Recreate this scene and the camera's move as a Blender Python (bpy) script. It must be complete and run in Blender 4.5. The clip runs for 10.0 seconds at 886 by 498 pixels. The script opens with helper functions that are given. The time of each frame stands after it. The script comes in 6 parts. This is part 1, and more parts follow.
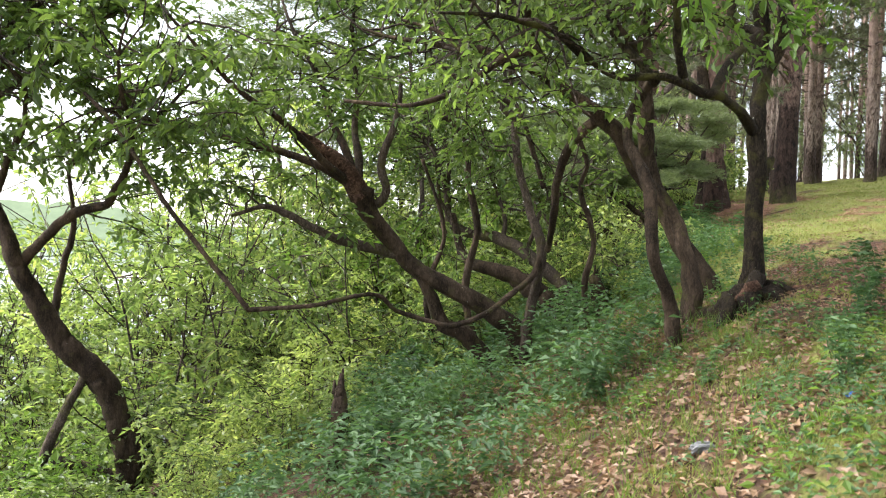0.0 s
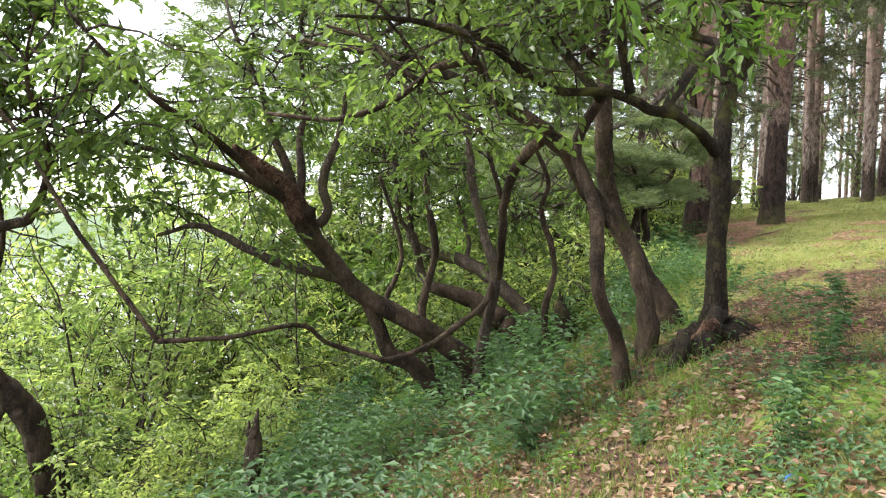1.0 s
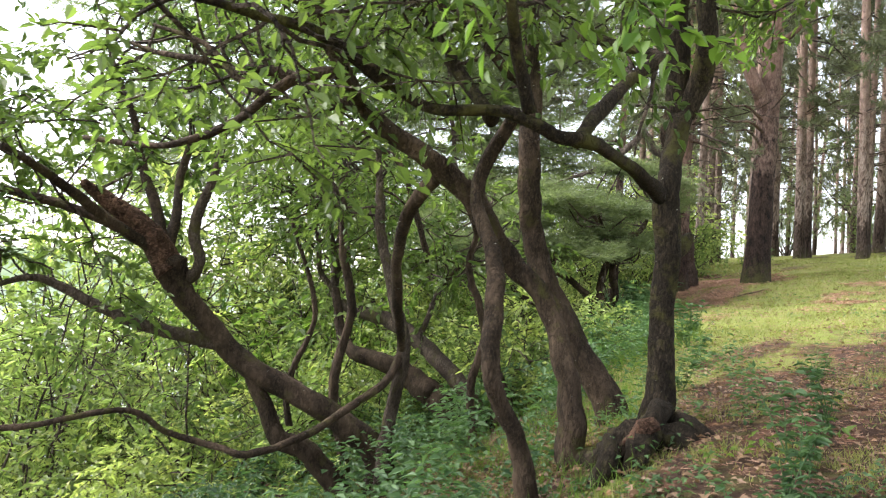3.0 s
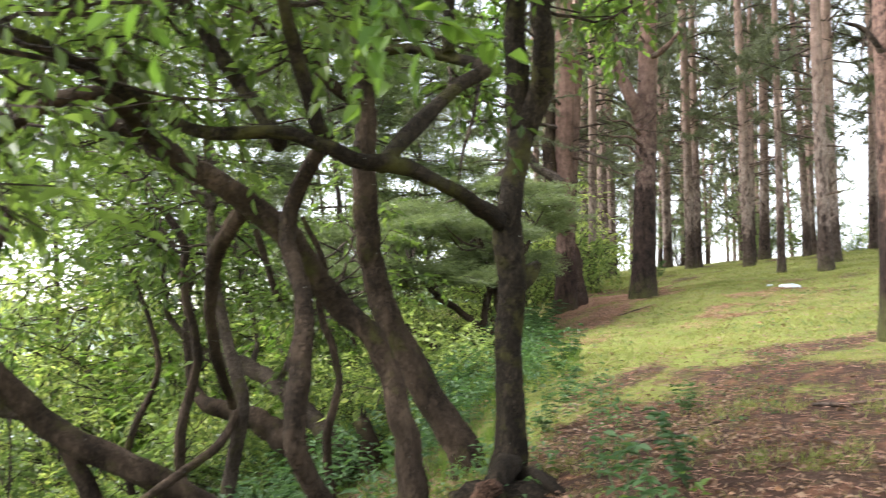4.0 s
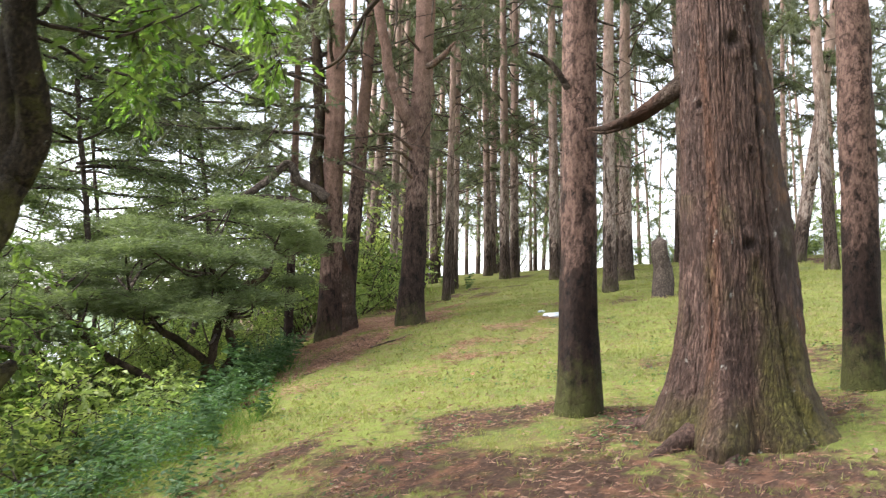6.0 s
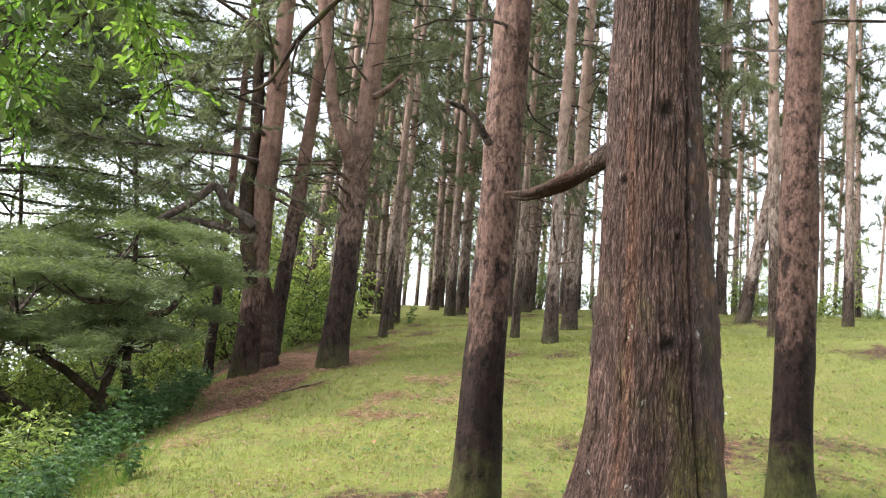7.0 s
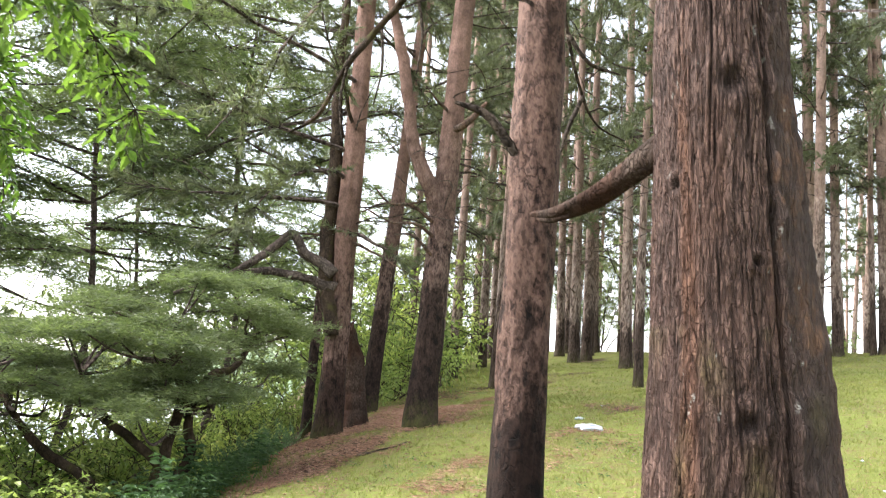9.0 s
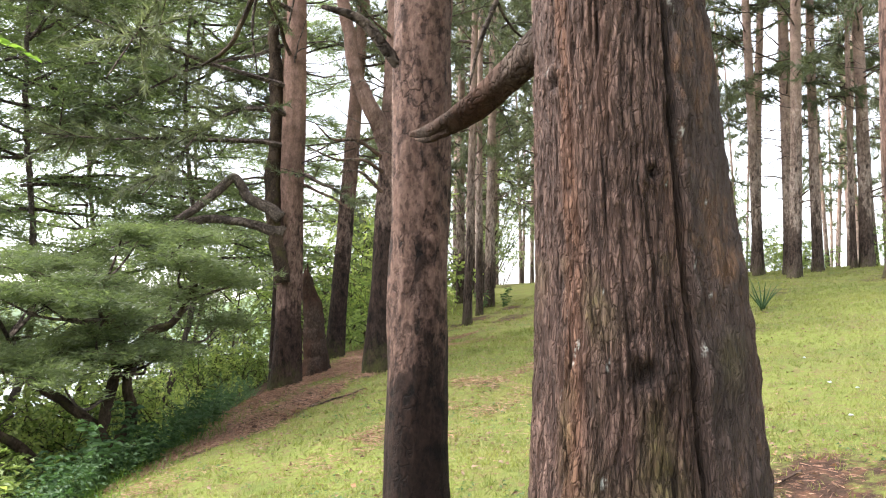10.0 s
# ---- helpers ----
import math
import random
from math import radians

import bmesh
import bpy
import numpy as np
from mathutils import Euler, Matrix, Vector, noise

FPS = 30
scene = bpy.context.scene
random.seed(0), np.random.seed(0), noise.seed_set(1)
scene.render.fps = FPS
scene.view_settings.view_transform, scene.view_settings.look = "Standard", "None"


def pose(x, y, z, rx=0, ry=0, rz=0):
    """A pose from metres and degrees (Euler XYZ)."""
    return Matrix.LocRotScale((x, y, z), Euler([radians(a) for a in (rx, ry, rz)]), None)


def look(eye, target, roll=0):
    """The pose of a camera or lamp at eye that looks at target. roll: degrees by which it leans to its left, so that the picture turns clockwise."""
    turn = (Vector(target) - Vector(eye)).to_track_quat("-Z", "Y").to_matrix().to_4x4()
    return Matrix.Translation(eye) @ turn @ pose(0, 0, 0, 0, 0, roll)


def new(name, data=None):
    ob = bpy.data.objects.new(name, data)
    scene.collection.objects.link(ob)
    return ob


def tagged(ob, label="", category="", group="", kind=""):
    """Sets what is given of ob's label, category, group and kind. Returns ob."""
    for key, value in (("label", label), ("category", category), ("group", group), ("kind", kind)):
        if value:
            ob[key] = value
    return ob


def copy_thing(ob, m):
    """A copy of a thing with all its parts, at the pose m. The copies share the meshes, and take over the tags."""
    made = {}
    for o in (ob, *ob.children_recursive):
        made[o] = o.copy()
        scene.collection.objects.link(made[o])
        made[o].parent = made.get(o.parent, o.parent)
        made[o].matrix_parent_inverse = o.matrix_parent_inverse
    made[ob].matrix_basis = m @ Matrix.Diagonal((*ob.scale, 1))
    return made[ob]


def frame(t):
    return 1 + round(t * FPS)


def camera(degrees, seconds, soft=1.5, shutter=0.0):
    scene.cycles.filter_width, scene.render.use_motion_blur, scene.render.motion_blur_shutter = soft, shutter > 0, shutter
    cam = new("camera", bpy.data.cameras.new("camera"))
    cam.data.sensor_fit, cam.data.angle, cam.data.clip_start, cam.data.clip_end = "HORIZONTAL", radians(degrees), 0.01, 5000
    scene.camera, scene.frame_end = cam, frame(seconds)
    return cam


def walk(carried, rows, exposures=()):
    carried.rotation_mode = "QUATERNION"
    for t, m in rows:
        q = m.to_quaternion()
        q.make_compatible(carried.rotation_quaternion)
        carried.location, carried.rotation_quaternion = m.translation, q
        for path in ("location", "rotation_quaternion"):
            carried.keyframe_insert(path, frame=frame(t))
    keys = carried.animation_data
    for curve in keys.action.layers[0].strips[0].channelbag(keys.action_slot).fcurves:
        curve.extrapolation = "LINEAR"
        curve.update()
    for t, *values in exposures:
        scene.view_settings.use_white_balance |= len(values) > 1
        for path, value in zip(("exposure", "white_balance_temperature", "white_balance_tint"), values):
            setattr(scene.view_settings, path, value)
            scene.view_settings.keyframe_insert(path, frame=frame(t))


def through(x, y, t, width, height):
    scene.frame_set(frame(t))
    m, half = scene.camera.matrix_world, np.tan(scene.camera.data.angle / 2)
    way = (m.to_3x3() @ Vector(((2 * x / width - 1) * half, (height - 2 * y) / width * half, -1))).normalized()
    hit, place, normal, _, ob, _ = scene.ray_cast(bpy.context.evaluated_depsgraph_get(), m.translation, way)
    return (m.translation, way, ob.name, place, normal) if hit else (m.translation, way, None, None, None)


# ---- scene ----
cam = camera(59.3, 10.0, soft=1.1, shutter=0.3)
PATH = [
    (0, (0.064, 0.043, 1.608), (0.07, 2.043, 1.584), 2.0),
    (0.5, (0.301, 0.316, 1.701), (0.3, 2.316, 1.669), 4.8),
    (1, (0.604, 0.62, 1.756), (0.6, 2.62, 1.76), 2.8),
    (1.5, (0.748, 0.807, 1.832), (0.728, 2.807, 1.838), 2.1),
    (2, (0.914, 1.178, 1.888), (0.886, 3.177, 1.903), 3.5),
    (3.5, (1.611, 2.246, 1.957), (1.629, 4.238, 2.135), 3.6),
    (4, (1.879, 2.488, 2.064), (2.093, 4.467, 2.257), 0.5),
    (4.5, (2.312, 2.688, 2.191), (2.706, 4.639, 2.384), 1.4),
    (5, (2.686, 2.86, 2.275), (3.191, 4.786, 2.458), 1.0),
    (6.5, (3.965, 3.336, 2.807), (4.559, 5.237, 2.999), 1.8),
    (7, (4.145, 3.584, 2.939), (4.794, 5.459, 3.187), 5.0),
    (7.5, (4.413, 3.825, 2.933), (4.957, 5.717, 3.284), 5.3),
    (8, (4.655, 4.006, 3.049), (5.135, 5.911, 3.426), 5.2),
    (8.5, (4.868, 4.275, 3.067), (5.186, 6.215, 3.431), 5.4),
    (9, (5.067, 4.441, 3.109), (5.36, 6.391, 3.442), 4.2),
    (9.5, (5.414, 4.684, 3.105), (5.716, 6.651, 3.303), 2.5),
    (10, (5.599, 4.878, 3.184), (5.929, 6.843, 3.358), 0.7),
]
walk(cam, [(t, look(eye, target, roll)) for t, eye, target, roll in PATH], exposures=[(0.0, 2.08), (2.0, 2.34), (3.5, 2.28), (5.0, 2.22), (6.5, 2.02), (7.0, 2.03), (8.0, 2.14), (9.0, 2.36), (10.0, 2.32)])

# ---- light: bright overcast sky with a broad weak sun ----
world = bpy.data.worlds.new("overcast_sky")
scene.world = world
world.use_nodes = True
wt = world.node_tree
wt.nodes.clear()
sky = wt.nodes.new("ShaderNodeTexSky")
sky.sky_type = "NISHITA"
sky.sun_disc = False
sky.sun_elevation, sky.sun_rotation = radians(46), radians(-78)
sky.dust_density, sky.air_density, sky.ozone_density = 1.0, 1.0, 1.0
soft_sky = wt.nodes.new("ShaderNodeHueSaturation")
soft_sky.inputs["Saturation"].default_value = 0.33
backg = wt.nodes.new("ShaderNodeBackground")
backg.inputs["Strength"].default_value = 0.12
wout = wt.nodes.new("ShaderNodeOutputWorld")
wt.links.new(sky.outputs["Color"], soft_sky.inputs["Color"])
wt.links.new(soft_sky.outputs["Color"], backg.inputs["Color"])
wt.links.new(backg.outputs["Background"], wout.inputs["Surface"])
sun = new("sun", bpy.data.lights.new("sun", "SUN"))
sun.data.energy, sun.data.angle, sun.data.color = 3.6, radians(65), (1.0, 0.965, 0.945)
sun.matrix_world = look((-14, 3, 15), (0, 0, 0))

# ---- the lie of the land ----
def softplus(v):
    return np.log1p(np.exp(-np.abs(v))) + np.maximum(v, 0)


def edge_distance(x, y):
    """Metres uphill of the brow of the bank."""
    return x - 1.2 - 0.26 * y


def ground_z(x, y):
    x, y = np.asarray(x, float), np.asarray(y, float)
    u = edge_distance(x, y)
    d = 0.35 * softplus(-u / 0.35)
    z = 0.8 + 0.095 * y + 0.14 * u - 0.48 * d + 0.22 * 0.5 * softplus((d - 1.5) / 0.5) - 0.3 * 0.6 * softplus((d - 7.2) / 0.6)
    z = z - 0.93 * 0.35 * softplus((z - 4.9) / 0.35)
    z = z + 0.9 * softplus(-5.2 - z) + 0.14 * np.exp(-((x - 6.9) / 1.6) ** 2 - ((y - 14.8) / 1.8) ** 2)
    bumps = 0.035 * np.sin(1.7 * x + 0.6 * y) * np.sin(1.3 * y - 0.4 * x) + 0.02 * np.sin(3.9 * x + 1.0) * np.sin(4.3 * y)
    return z + bumps


def gz(x, y):
    return float(ground_z(x, y))


def wave(x, y, s):
    """Cheap smooth noise, about -1 to 1."""
    return (np.sin(s * 1.31 * x + 1.7 * np.sin(s * 0.83 * y + 0.4)) + np.sin(s * 1.13 * y + 1.9 * np.sin(s * 0.71 * x + 2.0))
            + 0.6 * np.sin(s * 2.7 * x - s * 2.1 * y + 1.3)) / 2.6


def soil_mask(x, y):
    """1 where bare soil, needles and fallen leaves cover the ground, 0 on grass."""
    x, y = np.asarray(x, float), np.asarray(y, float)
    u = edge_distance(x, y)
    m = np.exp(-((x - 4.6) / 2.3) ** 2 - ((y - 5.4) / 1.9) ** 2) * 1.25
    m = np.maximum(m, np.exp(-((x - 6.7) / 1.1) ** 2 - ((y - 7.5) / 0.75) ** 2) * 0.95)
    m = np.maximum(m, np.exp(-((u - 0.12 - 0.2 * np.clip(y - 11.5, 0, 8)) / (0.5 + 0.13 * np.clip(y - 9, 0, 8))) ** 2) * np.clip((y - 9.6) / 2.6, 0, 1) * np.clip((21 - y) / 5, 0, 1) * (0.72 + 0.6 * wave(x, y, 2.3) + 0.3 * wave(x + 9, y, 0.8)))
    m = np.maximum(m, np.exp(-((x - 1.5) / 1.2) ** 2 - ((y - 4.6) / 2.2) ** 2) * 0.85)
    m = np.maximum(m, np.exp(-((x - 8.6) / 2.0) ** 2 - ((y - 6.0) / 1.6) ** 2) * 0.7)
    m = np.maximum(m, np.exp(-((x - 5.0) / 1.9) ** 2 - ((y - 7.0) / 1.3) ** 2) * (0.56 + 0.34 * wave(x, y, 3.1)))
    m = np.maximum(m, np.exp(-((x - 5.4) / 2.0) ** 2 - ((y - 8.4) / 0.9) ** 2) * (0.6 + 0.38 * wave(x, y, 3.6)))
    m = np.maximum(m, np.exp(-((x - 8.7) / 1.3) ** 2 - ((y - 8.9) / 0.9) ** 2) * (0.45 + 0.35 * wave(x, y, 3.6)))
    m = np.maximum(m, np.exp(-((x - 3.5) / 0.8) ** 2 - ((y - 7.1) / 0.75) ** 2) * 0.95)
    m = np.maximum(m, np.exp(-((x - 2.6) / 1.4) ** 2 - ((y - 6.6) / 1.0) ** 2) * 0.7)
    # Soil cover widened over the bank; its dark colour stands in for tree shade.
    m = np.maximum(m, np.clip((-u - 0.2) / 1.0, 0, 0.75))
    m = np.maximum(m, np.clip(0.2 + 0.34 * wave(x + 3, y, 0.9), 0, 0.5) * (u > 0))
    m = m + 0.22 * wave(x, y, 1.5) + 0.2 * wave(x, y, 4.7) * (m > 0.12)
    return np.clip((m - 0.3) / 0.4, 0, 1)


# ---- materials ----
def nodes_of(name):
    mat = bpy.data.materials.new(name)
    mat.use_nodes = True
    nt = mat.node_tree
    return mat, nt, nt.nodes["Principled BSDF"], nt.nodes["Material Output"]


def node(nt, kind, **inputs):
    n = nt.nodes.new(kind)
    for k, v in inputs.items():
        n.inputs[k.replace("_", " ")].default_value = v
    return n


def ramp(nt, fac, stops):
    r = nt.nodes.new("ShaderNodeValToRGB")
    el = r.color_ramp.elements
    while len(el) < len(stops):
        el.new(0.5)
    for e, (pos, col) in zip(el, stops):
        e.position, e.color = pos, (*col, 1)
    nt.links.new(fac, r.inputs["Fac"])
    return r.outputs["Color"]


def noise_tex(nt, vec, scale, detail=4, rough=0.6):
    n = node(nt, "ShaderNodeTexNoise", Scale=scale, Detail=detail, Roughness=rough)
    if vec is not None:
        nt.links.new(vec, n.inputs["Vector"])
    return n.outputs["Fac"]


def mix(nt, fac, a, b, mode="MIX"):
    m = nt.nodes.new("ShaderNodeMix")
    m.data_type, m.blend_type = "RGBA", mode
    for sock, val in ((m.inputs[0], fac), (m.inputs[6], a), (m.inputs[7], b)):
        if isinstance(val, bpy.types.NodeSocket):
            nt.links.new(val, sock)
        elif isinstance(val, tuple):
            sock.default_value = (*val, 1)
        else:
            sock.default_value = val
    return m.outputs[2]


def position(nt):
    return nt.nodes.new("ShaderNodeNewGeometry").outputs["Position"]


def object_coords(nt, scale=(1, 1, 1)):
    c = nt.nodes.new("ShaderNodeTexCoord").outputs["Object"]
    m = nt.nodes.new("ShaderNodeMapping")
    m.inputs["Scale"].default_value = scale
    nt.links.new(c, m.inputs["Vector"])
    return m.outputs["Vector"]


def bump(nt, height, bsdf, strength=0.5, distance=0.02):
    b = node(nt, "ShaderNodeBump", Strength=strength, Distance=distance)
    nt.links.new(height, b.inputs["Height"])
    nt.links.new(b.outputs["Normal"], bsdf.inputs["Normal"])


def leaf_material(name, dark, mid, light, through=0.45, gloss=0.42, odd=None, vary=False):
    """Leaves that let light through, varied from leaf to leaf."""
    mat, nt, bsdf, out = nodes_of(name)
    geo = nt.nodes.new("ShaderNodeNewGeometry")
    stops = [(0.0, dark), (0.45, mid), (0.93, light)]
    if odd:
        stops.append((1.0, odd))
    col = ramp(nt, geo.outputs["Random Per Island"], stops)
    big = noise_tex(nt, geo.outputs["Position"], 0.9, 2)
    col = mix(nt, 0.5, col, ramp(nt, big, [(0.35, dark), (0.65, light)]))
    if vary:
        col = mix(nt, 1.0, col, ramp(nt, nt.nodes.new("ShaderNodeObjectInfo").outputs["Random"], [(0.0, (0.5, 0.58, 0.55)), (0.5, (0.95, 0.97, 0.95)), (1.0, (1.38, 1.3, 1.2))]), "MULTIPLY")
    nt.links.new(col, bsdf.inputs["Base Color"])
    bsdf.inputs["Roughness"].default_value = gloss
    bsdf.inputs["Specular IOR Level"].default_value = 0.4
    tr = nt.nodes.new("ShaderNodeBsdfTranslucent")
    warm = mix(nt, 1.0, col, (1.3, 1.4, 0.8), "MULTIPLY")
    nt.links.new(warm, tr.inputs["Color"])
    ms = nt.nodes.new("ShaderNodeMixShader")
    ms.inputs[0].default_value = through
    nt.links.new(bsdf.outputs[0], ms.inputs[1])
    nt.links.new(tr.outputs[0], ms.inputs[2])
    nt.links.new(ms.outputs[0], out.inputs["Surface"])
    return mat


def bark_material(name, dark, mid, light, stretch=0.18, scale=14.0, moss=0.0, red=None, depth=0.02, lichen=0.0, soft=0.8, plates=0.6):
    """Bark: long fissures, flaking patches, moss and lichen."""
    mat, nt, bsdf, out = nodes_of(name)
    vec = object_coords(nt, (1, 1, stretch))
    fine = noise_tex(nt, vec, scale * 2.2, 6, 0.7)
    vor = node(nt, "ShaderNodeTexVoronoi", Scale=scale)
    vor.feature = "DISTANCE_TO_EDGE"
    warp = nt.nodes.new("ShaderNodeVectorMath")
    warp.operation = "MULTIPLY_ADD"
    wn = node(nt, "ShaderNodeTexNoise", Scale=scale * 0.6, Detail=3)
    nt.links.new(vec, wn.inputs["Vector"])
    nt.links.new(wn.outputs["Color"], warp.inputs[0])
    warp.inputs[1].default_value = (0.11, 0.11, 0.11)
    nt.links.new(vec, warp.inputs[2])
    nt.links.new(warp.outputs[0], vor.inputs["Vector"])
    crack = ramp(nt, vor.outputs["Distance"], [(0.0, (0, 0, 0)), (0.16, (1, 1, 1))])
    crack = mix(nt, ramp(nt, noise_tex(nt, vec, scale * 0.4, 3), [(0.495, (0, 0, 0)), (0.655, (1, 1, 1))]), crack, (1.0, 1.0, 1.0))
    base = ramp(nt, fine, [(0.25, dark), (0.5, mid), (0.72, light)])
    pos = object_coords(nt)
    if red:
        base = mix(nt, ramp(nt, noise_tex(nt, object_coords(nt, (1, 1, 0.4)), 5.0, 4), [(0.42, (0, 0, 0)), (0.62, (1, 1, 1))]), base, red)
    base = mix(nt, mix(nt, soft, (1.0, 1.0, 1.0), crack), dark, base)
    cell = node(nt, "ShaderNodeTexVoronoi", Scale=scale)
    nt.links.new(warp.outputs[0], cell.inputs["Vector"])
    tone = ramp(nt, cell.outputs["Color"], [(0.1, (1 - plates, 1 - plates, 1 - plates)), (0.5, (1, 1, 1)), (0.95, (1 + plates, 1 + plates, 1 + plates))])
    base = mix(nt, 1.0, base, tone, "MULTIPLY")
    broad = noise_tex(nt, pos, 2.6, 4, 0.6)
    base = mix(nt, 1.0, base, ramp(nt, broad, [(0.3, (0.66, 0.64, 0.62)), (0.7, (1.3, 1.3, 1.3))]), "MULTIPLY")
    if lichen:
        spots = noise_tex(nt, pos, 33.0, 3, 0.6)
        base = mix(nt, ramp(nt, spots, [(0.66 - lichen, (0, 0, 0)), (0.7 - lichen, (1, 1, 1))]), base, (0.42, 0.42, 0.36))
    if moss:
        msk = noise_tex(nt, pos, 4.0, 5, 0.7)
        base = mix(nt, ramp(nt, msk, [(0.62 - moss, (0, 0, 0)), (0.76 - moss, (1, 1, 1))]), base, (0.062, 0.058, 0.018))
    nt.links.new(base, bsdf.inputs["Base Color"])
    bsdf.inputs["Roughness"].default_value = 0.88
    bsdf.inputs["Specular IOR Level"].default_value = 0.12
    h = mix(nt, 0.35, crack, fine)
    bump(nt, h, bsdf, 0.9, depth)
    return mat


def pine_bark_material(name, tones, upper, char=1.0, burn=0.16, scale=15.0, stretch=0.55, moss=0.35, vary=0.0, rise=(2.0, 3.8)):
    """Pine bark: overlapping thin flakes in stepped tones, smoother and pinker higher up, blackened by fire at the foot."""
    mat, nt, bsdf, out = nodes_of(name)
    pos = object_coords(nt)
    height = nt.nodes.new("ShaderNodeSeparateXYZ")
    nt.links.new(pos, height.inputs[0])

    def lifted(noise, gain, extra=0.0):
        """Height above the foot with a ragged edge."""
        m = node(nt, "ShaderNodeMath")
        m.operation = "MULTIPLY_ADD"
        nt.links.new(noise, m.inputs[0])
        m.inputs[1].default_value = gain
        nt.links.new(height.outputs["Z"], m.inputs[2])
        if not extra:
            return m.outputs[0]
        o = node(nt, "ShaderNodeMath")
        o.operation = "MULTIPLY_ADD"
        nt.links.new(nt.nodes.new("ShaderNodeObjectInfo").outputs["Random"], o.inputs[0])
        o.inputs[1].default_value = extra
        nt.links.new(m.outputs[0], o.inputs[2])
        return o.outputs[0]

    def between(value, lo, hi):
        m = node(nt, "ShaderNodeMapRange")
        m.inputs["From Min"].default_value, m.inputs["From Max"].default_value = lo, hi
        nt.links.new(value, m.inputs["Value"])
        return m.outputs["Result"]

    vec = object_coords(nt, (1, 1, stretch))
    flake = noise_tex(nt, vec, scale, 5, 0.6)
    over = noise_tex(nt, object_coords(nt, (1, 1, stretch * 0.8)), scale * 2.1, 4, 0.62)
    grain = noise_tex(nt, object_coords(nt, (1, 1, 0.4)), 70.0, 5, 0.7)
    bend = nt.nodes.new("ShaderNodeVectorMath")
    bend.operation = "MULTIPLY_ADD"
    swirl = node(nt, "ShaderNodeTexNoise", Scale=scale * 1.3, Detail=4.0)
    nt.links.new(vec, swirl.inputs["Vector"])
    nt.links.new(swirl.outputs["Color"], bend.inputs[0])
    bend.inputs[1].default_value = (1.4 / scale, 1.4 / scale, 1.4 / scale)
    nt.links.new(vec, bend.inputs[2])
    plate = node(nt, "ShaderNodeTexVoronoi", Scale=scale * 1.25)
    plate.feature = "DISTANCE_TO_EDGE"
    nt.links.new(bend.outputs[0], plate.inputs["Vector"])
    rim = ramp(nt, plate.outputs["Distance"], [(0.0, (0, 0, 0)), (0.035, (0.35, 0.35, 0.35)), (0.09, (1, 1, 1))])
    rim = mix(nt, ramp(nt, noise_tex(nt, vec, scale * 0.5, 3), [(0.42, (0, 0, 0)), (0.58, (1, 1, 1))]), rim, (1.0, 1.0, 1.0))
    dark, mid, light = tones
    steps = [(0.4, dark), (0.415, mid), (0.5, tuple(1.15 * c for c in mid)), (0.515, light), (0.6, tuple(0.9 * c for c in light)), (0.615, tuple(0.8 * c for c in mid))]
    base = ramp(nt, flake, steps)
    base = mix(nt, 1.0, base, ramp(nt, over, [(0.41, (0.62, 0.6, 0.58)), (0.425, (0.94, 0.94, 0.94)), (0.56, (1.04, 1.04, 1.04)), (0.575, (1.2, 1.19, 1.18))]), "MULTIPLY")
    base = mix(nt, rim, mix(nt, 1.0, base, (0.32, 0.29, 0.27), "MULTIPLY"), base)
    blotch = ramp(nt, noise_tex(nt, object_coords(nt, (1, 1, 1.3)), 7.0, 5, 0.65), [(0.34, tuple(0.68 * c for c in upper)), (0.48, upper), (0.7, tuple(1.25 * c for c in upper))])
    high = between(lifted(noise_tex(nt, object_coords(nt, (1, 1, 0.5)), 4.0, 5), 3.0), rise[0] + 1.5, rise[1] + 1.5)
    base = mix(nt, mix(nt, 1.0, high, (0.85, 0.85, 0.85), "MULTIPLY"), base, blotch)
    base = mix(nt, 1.0, base, ramp(nt, grain, [(0.3, (0.68, 0.67, 0.66)), (0.7, (1.3, 1.3, 1.3))]), "MULTIPLY")
    base = mix(nt, 1.0, base, ramp(nt, noise_tex(nt, pos, 2.3, 4), [(0.32, (0.7, 0.69, 0.68)), (0.68, (1.28, 1.28, 1.28))]), "MULTIPLY")
    burnt = mix(nt, 1.0, base, (burn, burn * 0.92, burn * 0.88), "MULTIPLY")
    base = mix(nt, between(lifted(noise_tex(nt, object_coords(nt, (1, 1, 0.5)), 3.6, 7, 0.68), 3.8, vary), char + 2.1, char + 1.82), base, burnt)
    if moss:
        green = mix(nt, grain, (0.02, 0.022, 0.008), (0.1, 0.105, 0.028))
        base = mix(nt, mix(nt, 1.0, between(lifted(noise_tex(nt, pos, 9.0, 6, 0.75), 1.3), moss + 0.72, moss + 0.3), (0.75, 0.75, 0.75), "MULTIPLY"), base, green)
    nt.links.new(base, bsdf.inputs["Base Color"])
    bsdf.inputs["Roughness"].default_value = 0.85
    bsdf.inputs["Specular IOR Level"].default_value = 0.18
    level = ramp(nt, flake, [(0.4, (0, 0, 0)), (0.415, (0.4, 0.4, 0.4)), (0.5, (0.45, 0.45, 0.45)), (0.515, (0.8, 0.8, 0.8)), (0.6, (0.85, 0.85, 0.85)), (0.615, (0.5, 0.5, 0.5))])
    bump(nt, mix(nt, 0.3, mix(nt, 0.45, mix(nt, 0.3, level, over), rim), grain), bsdf, 1.0, 0.016)
    return mat


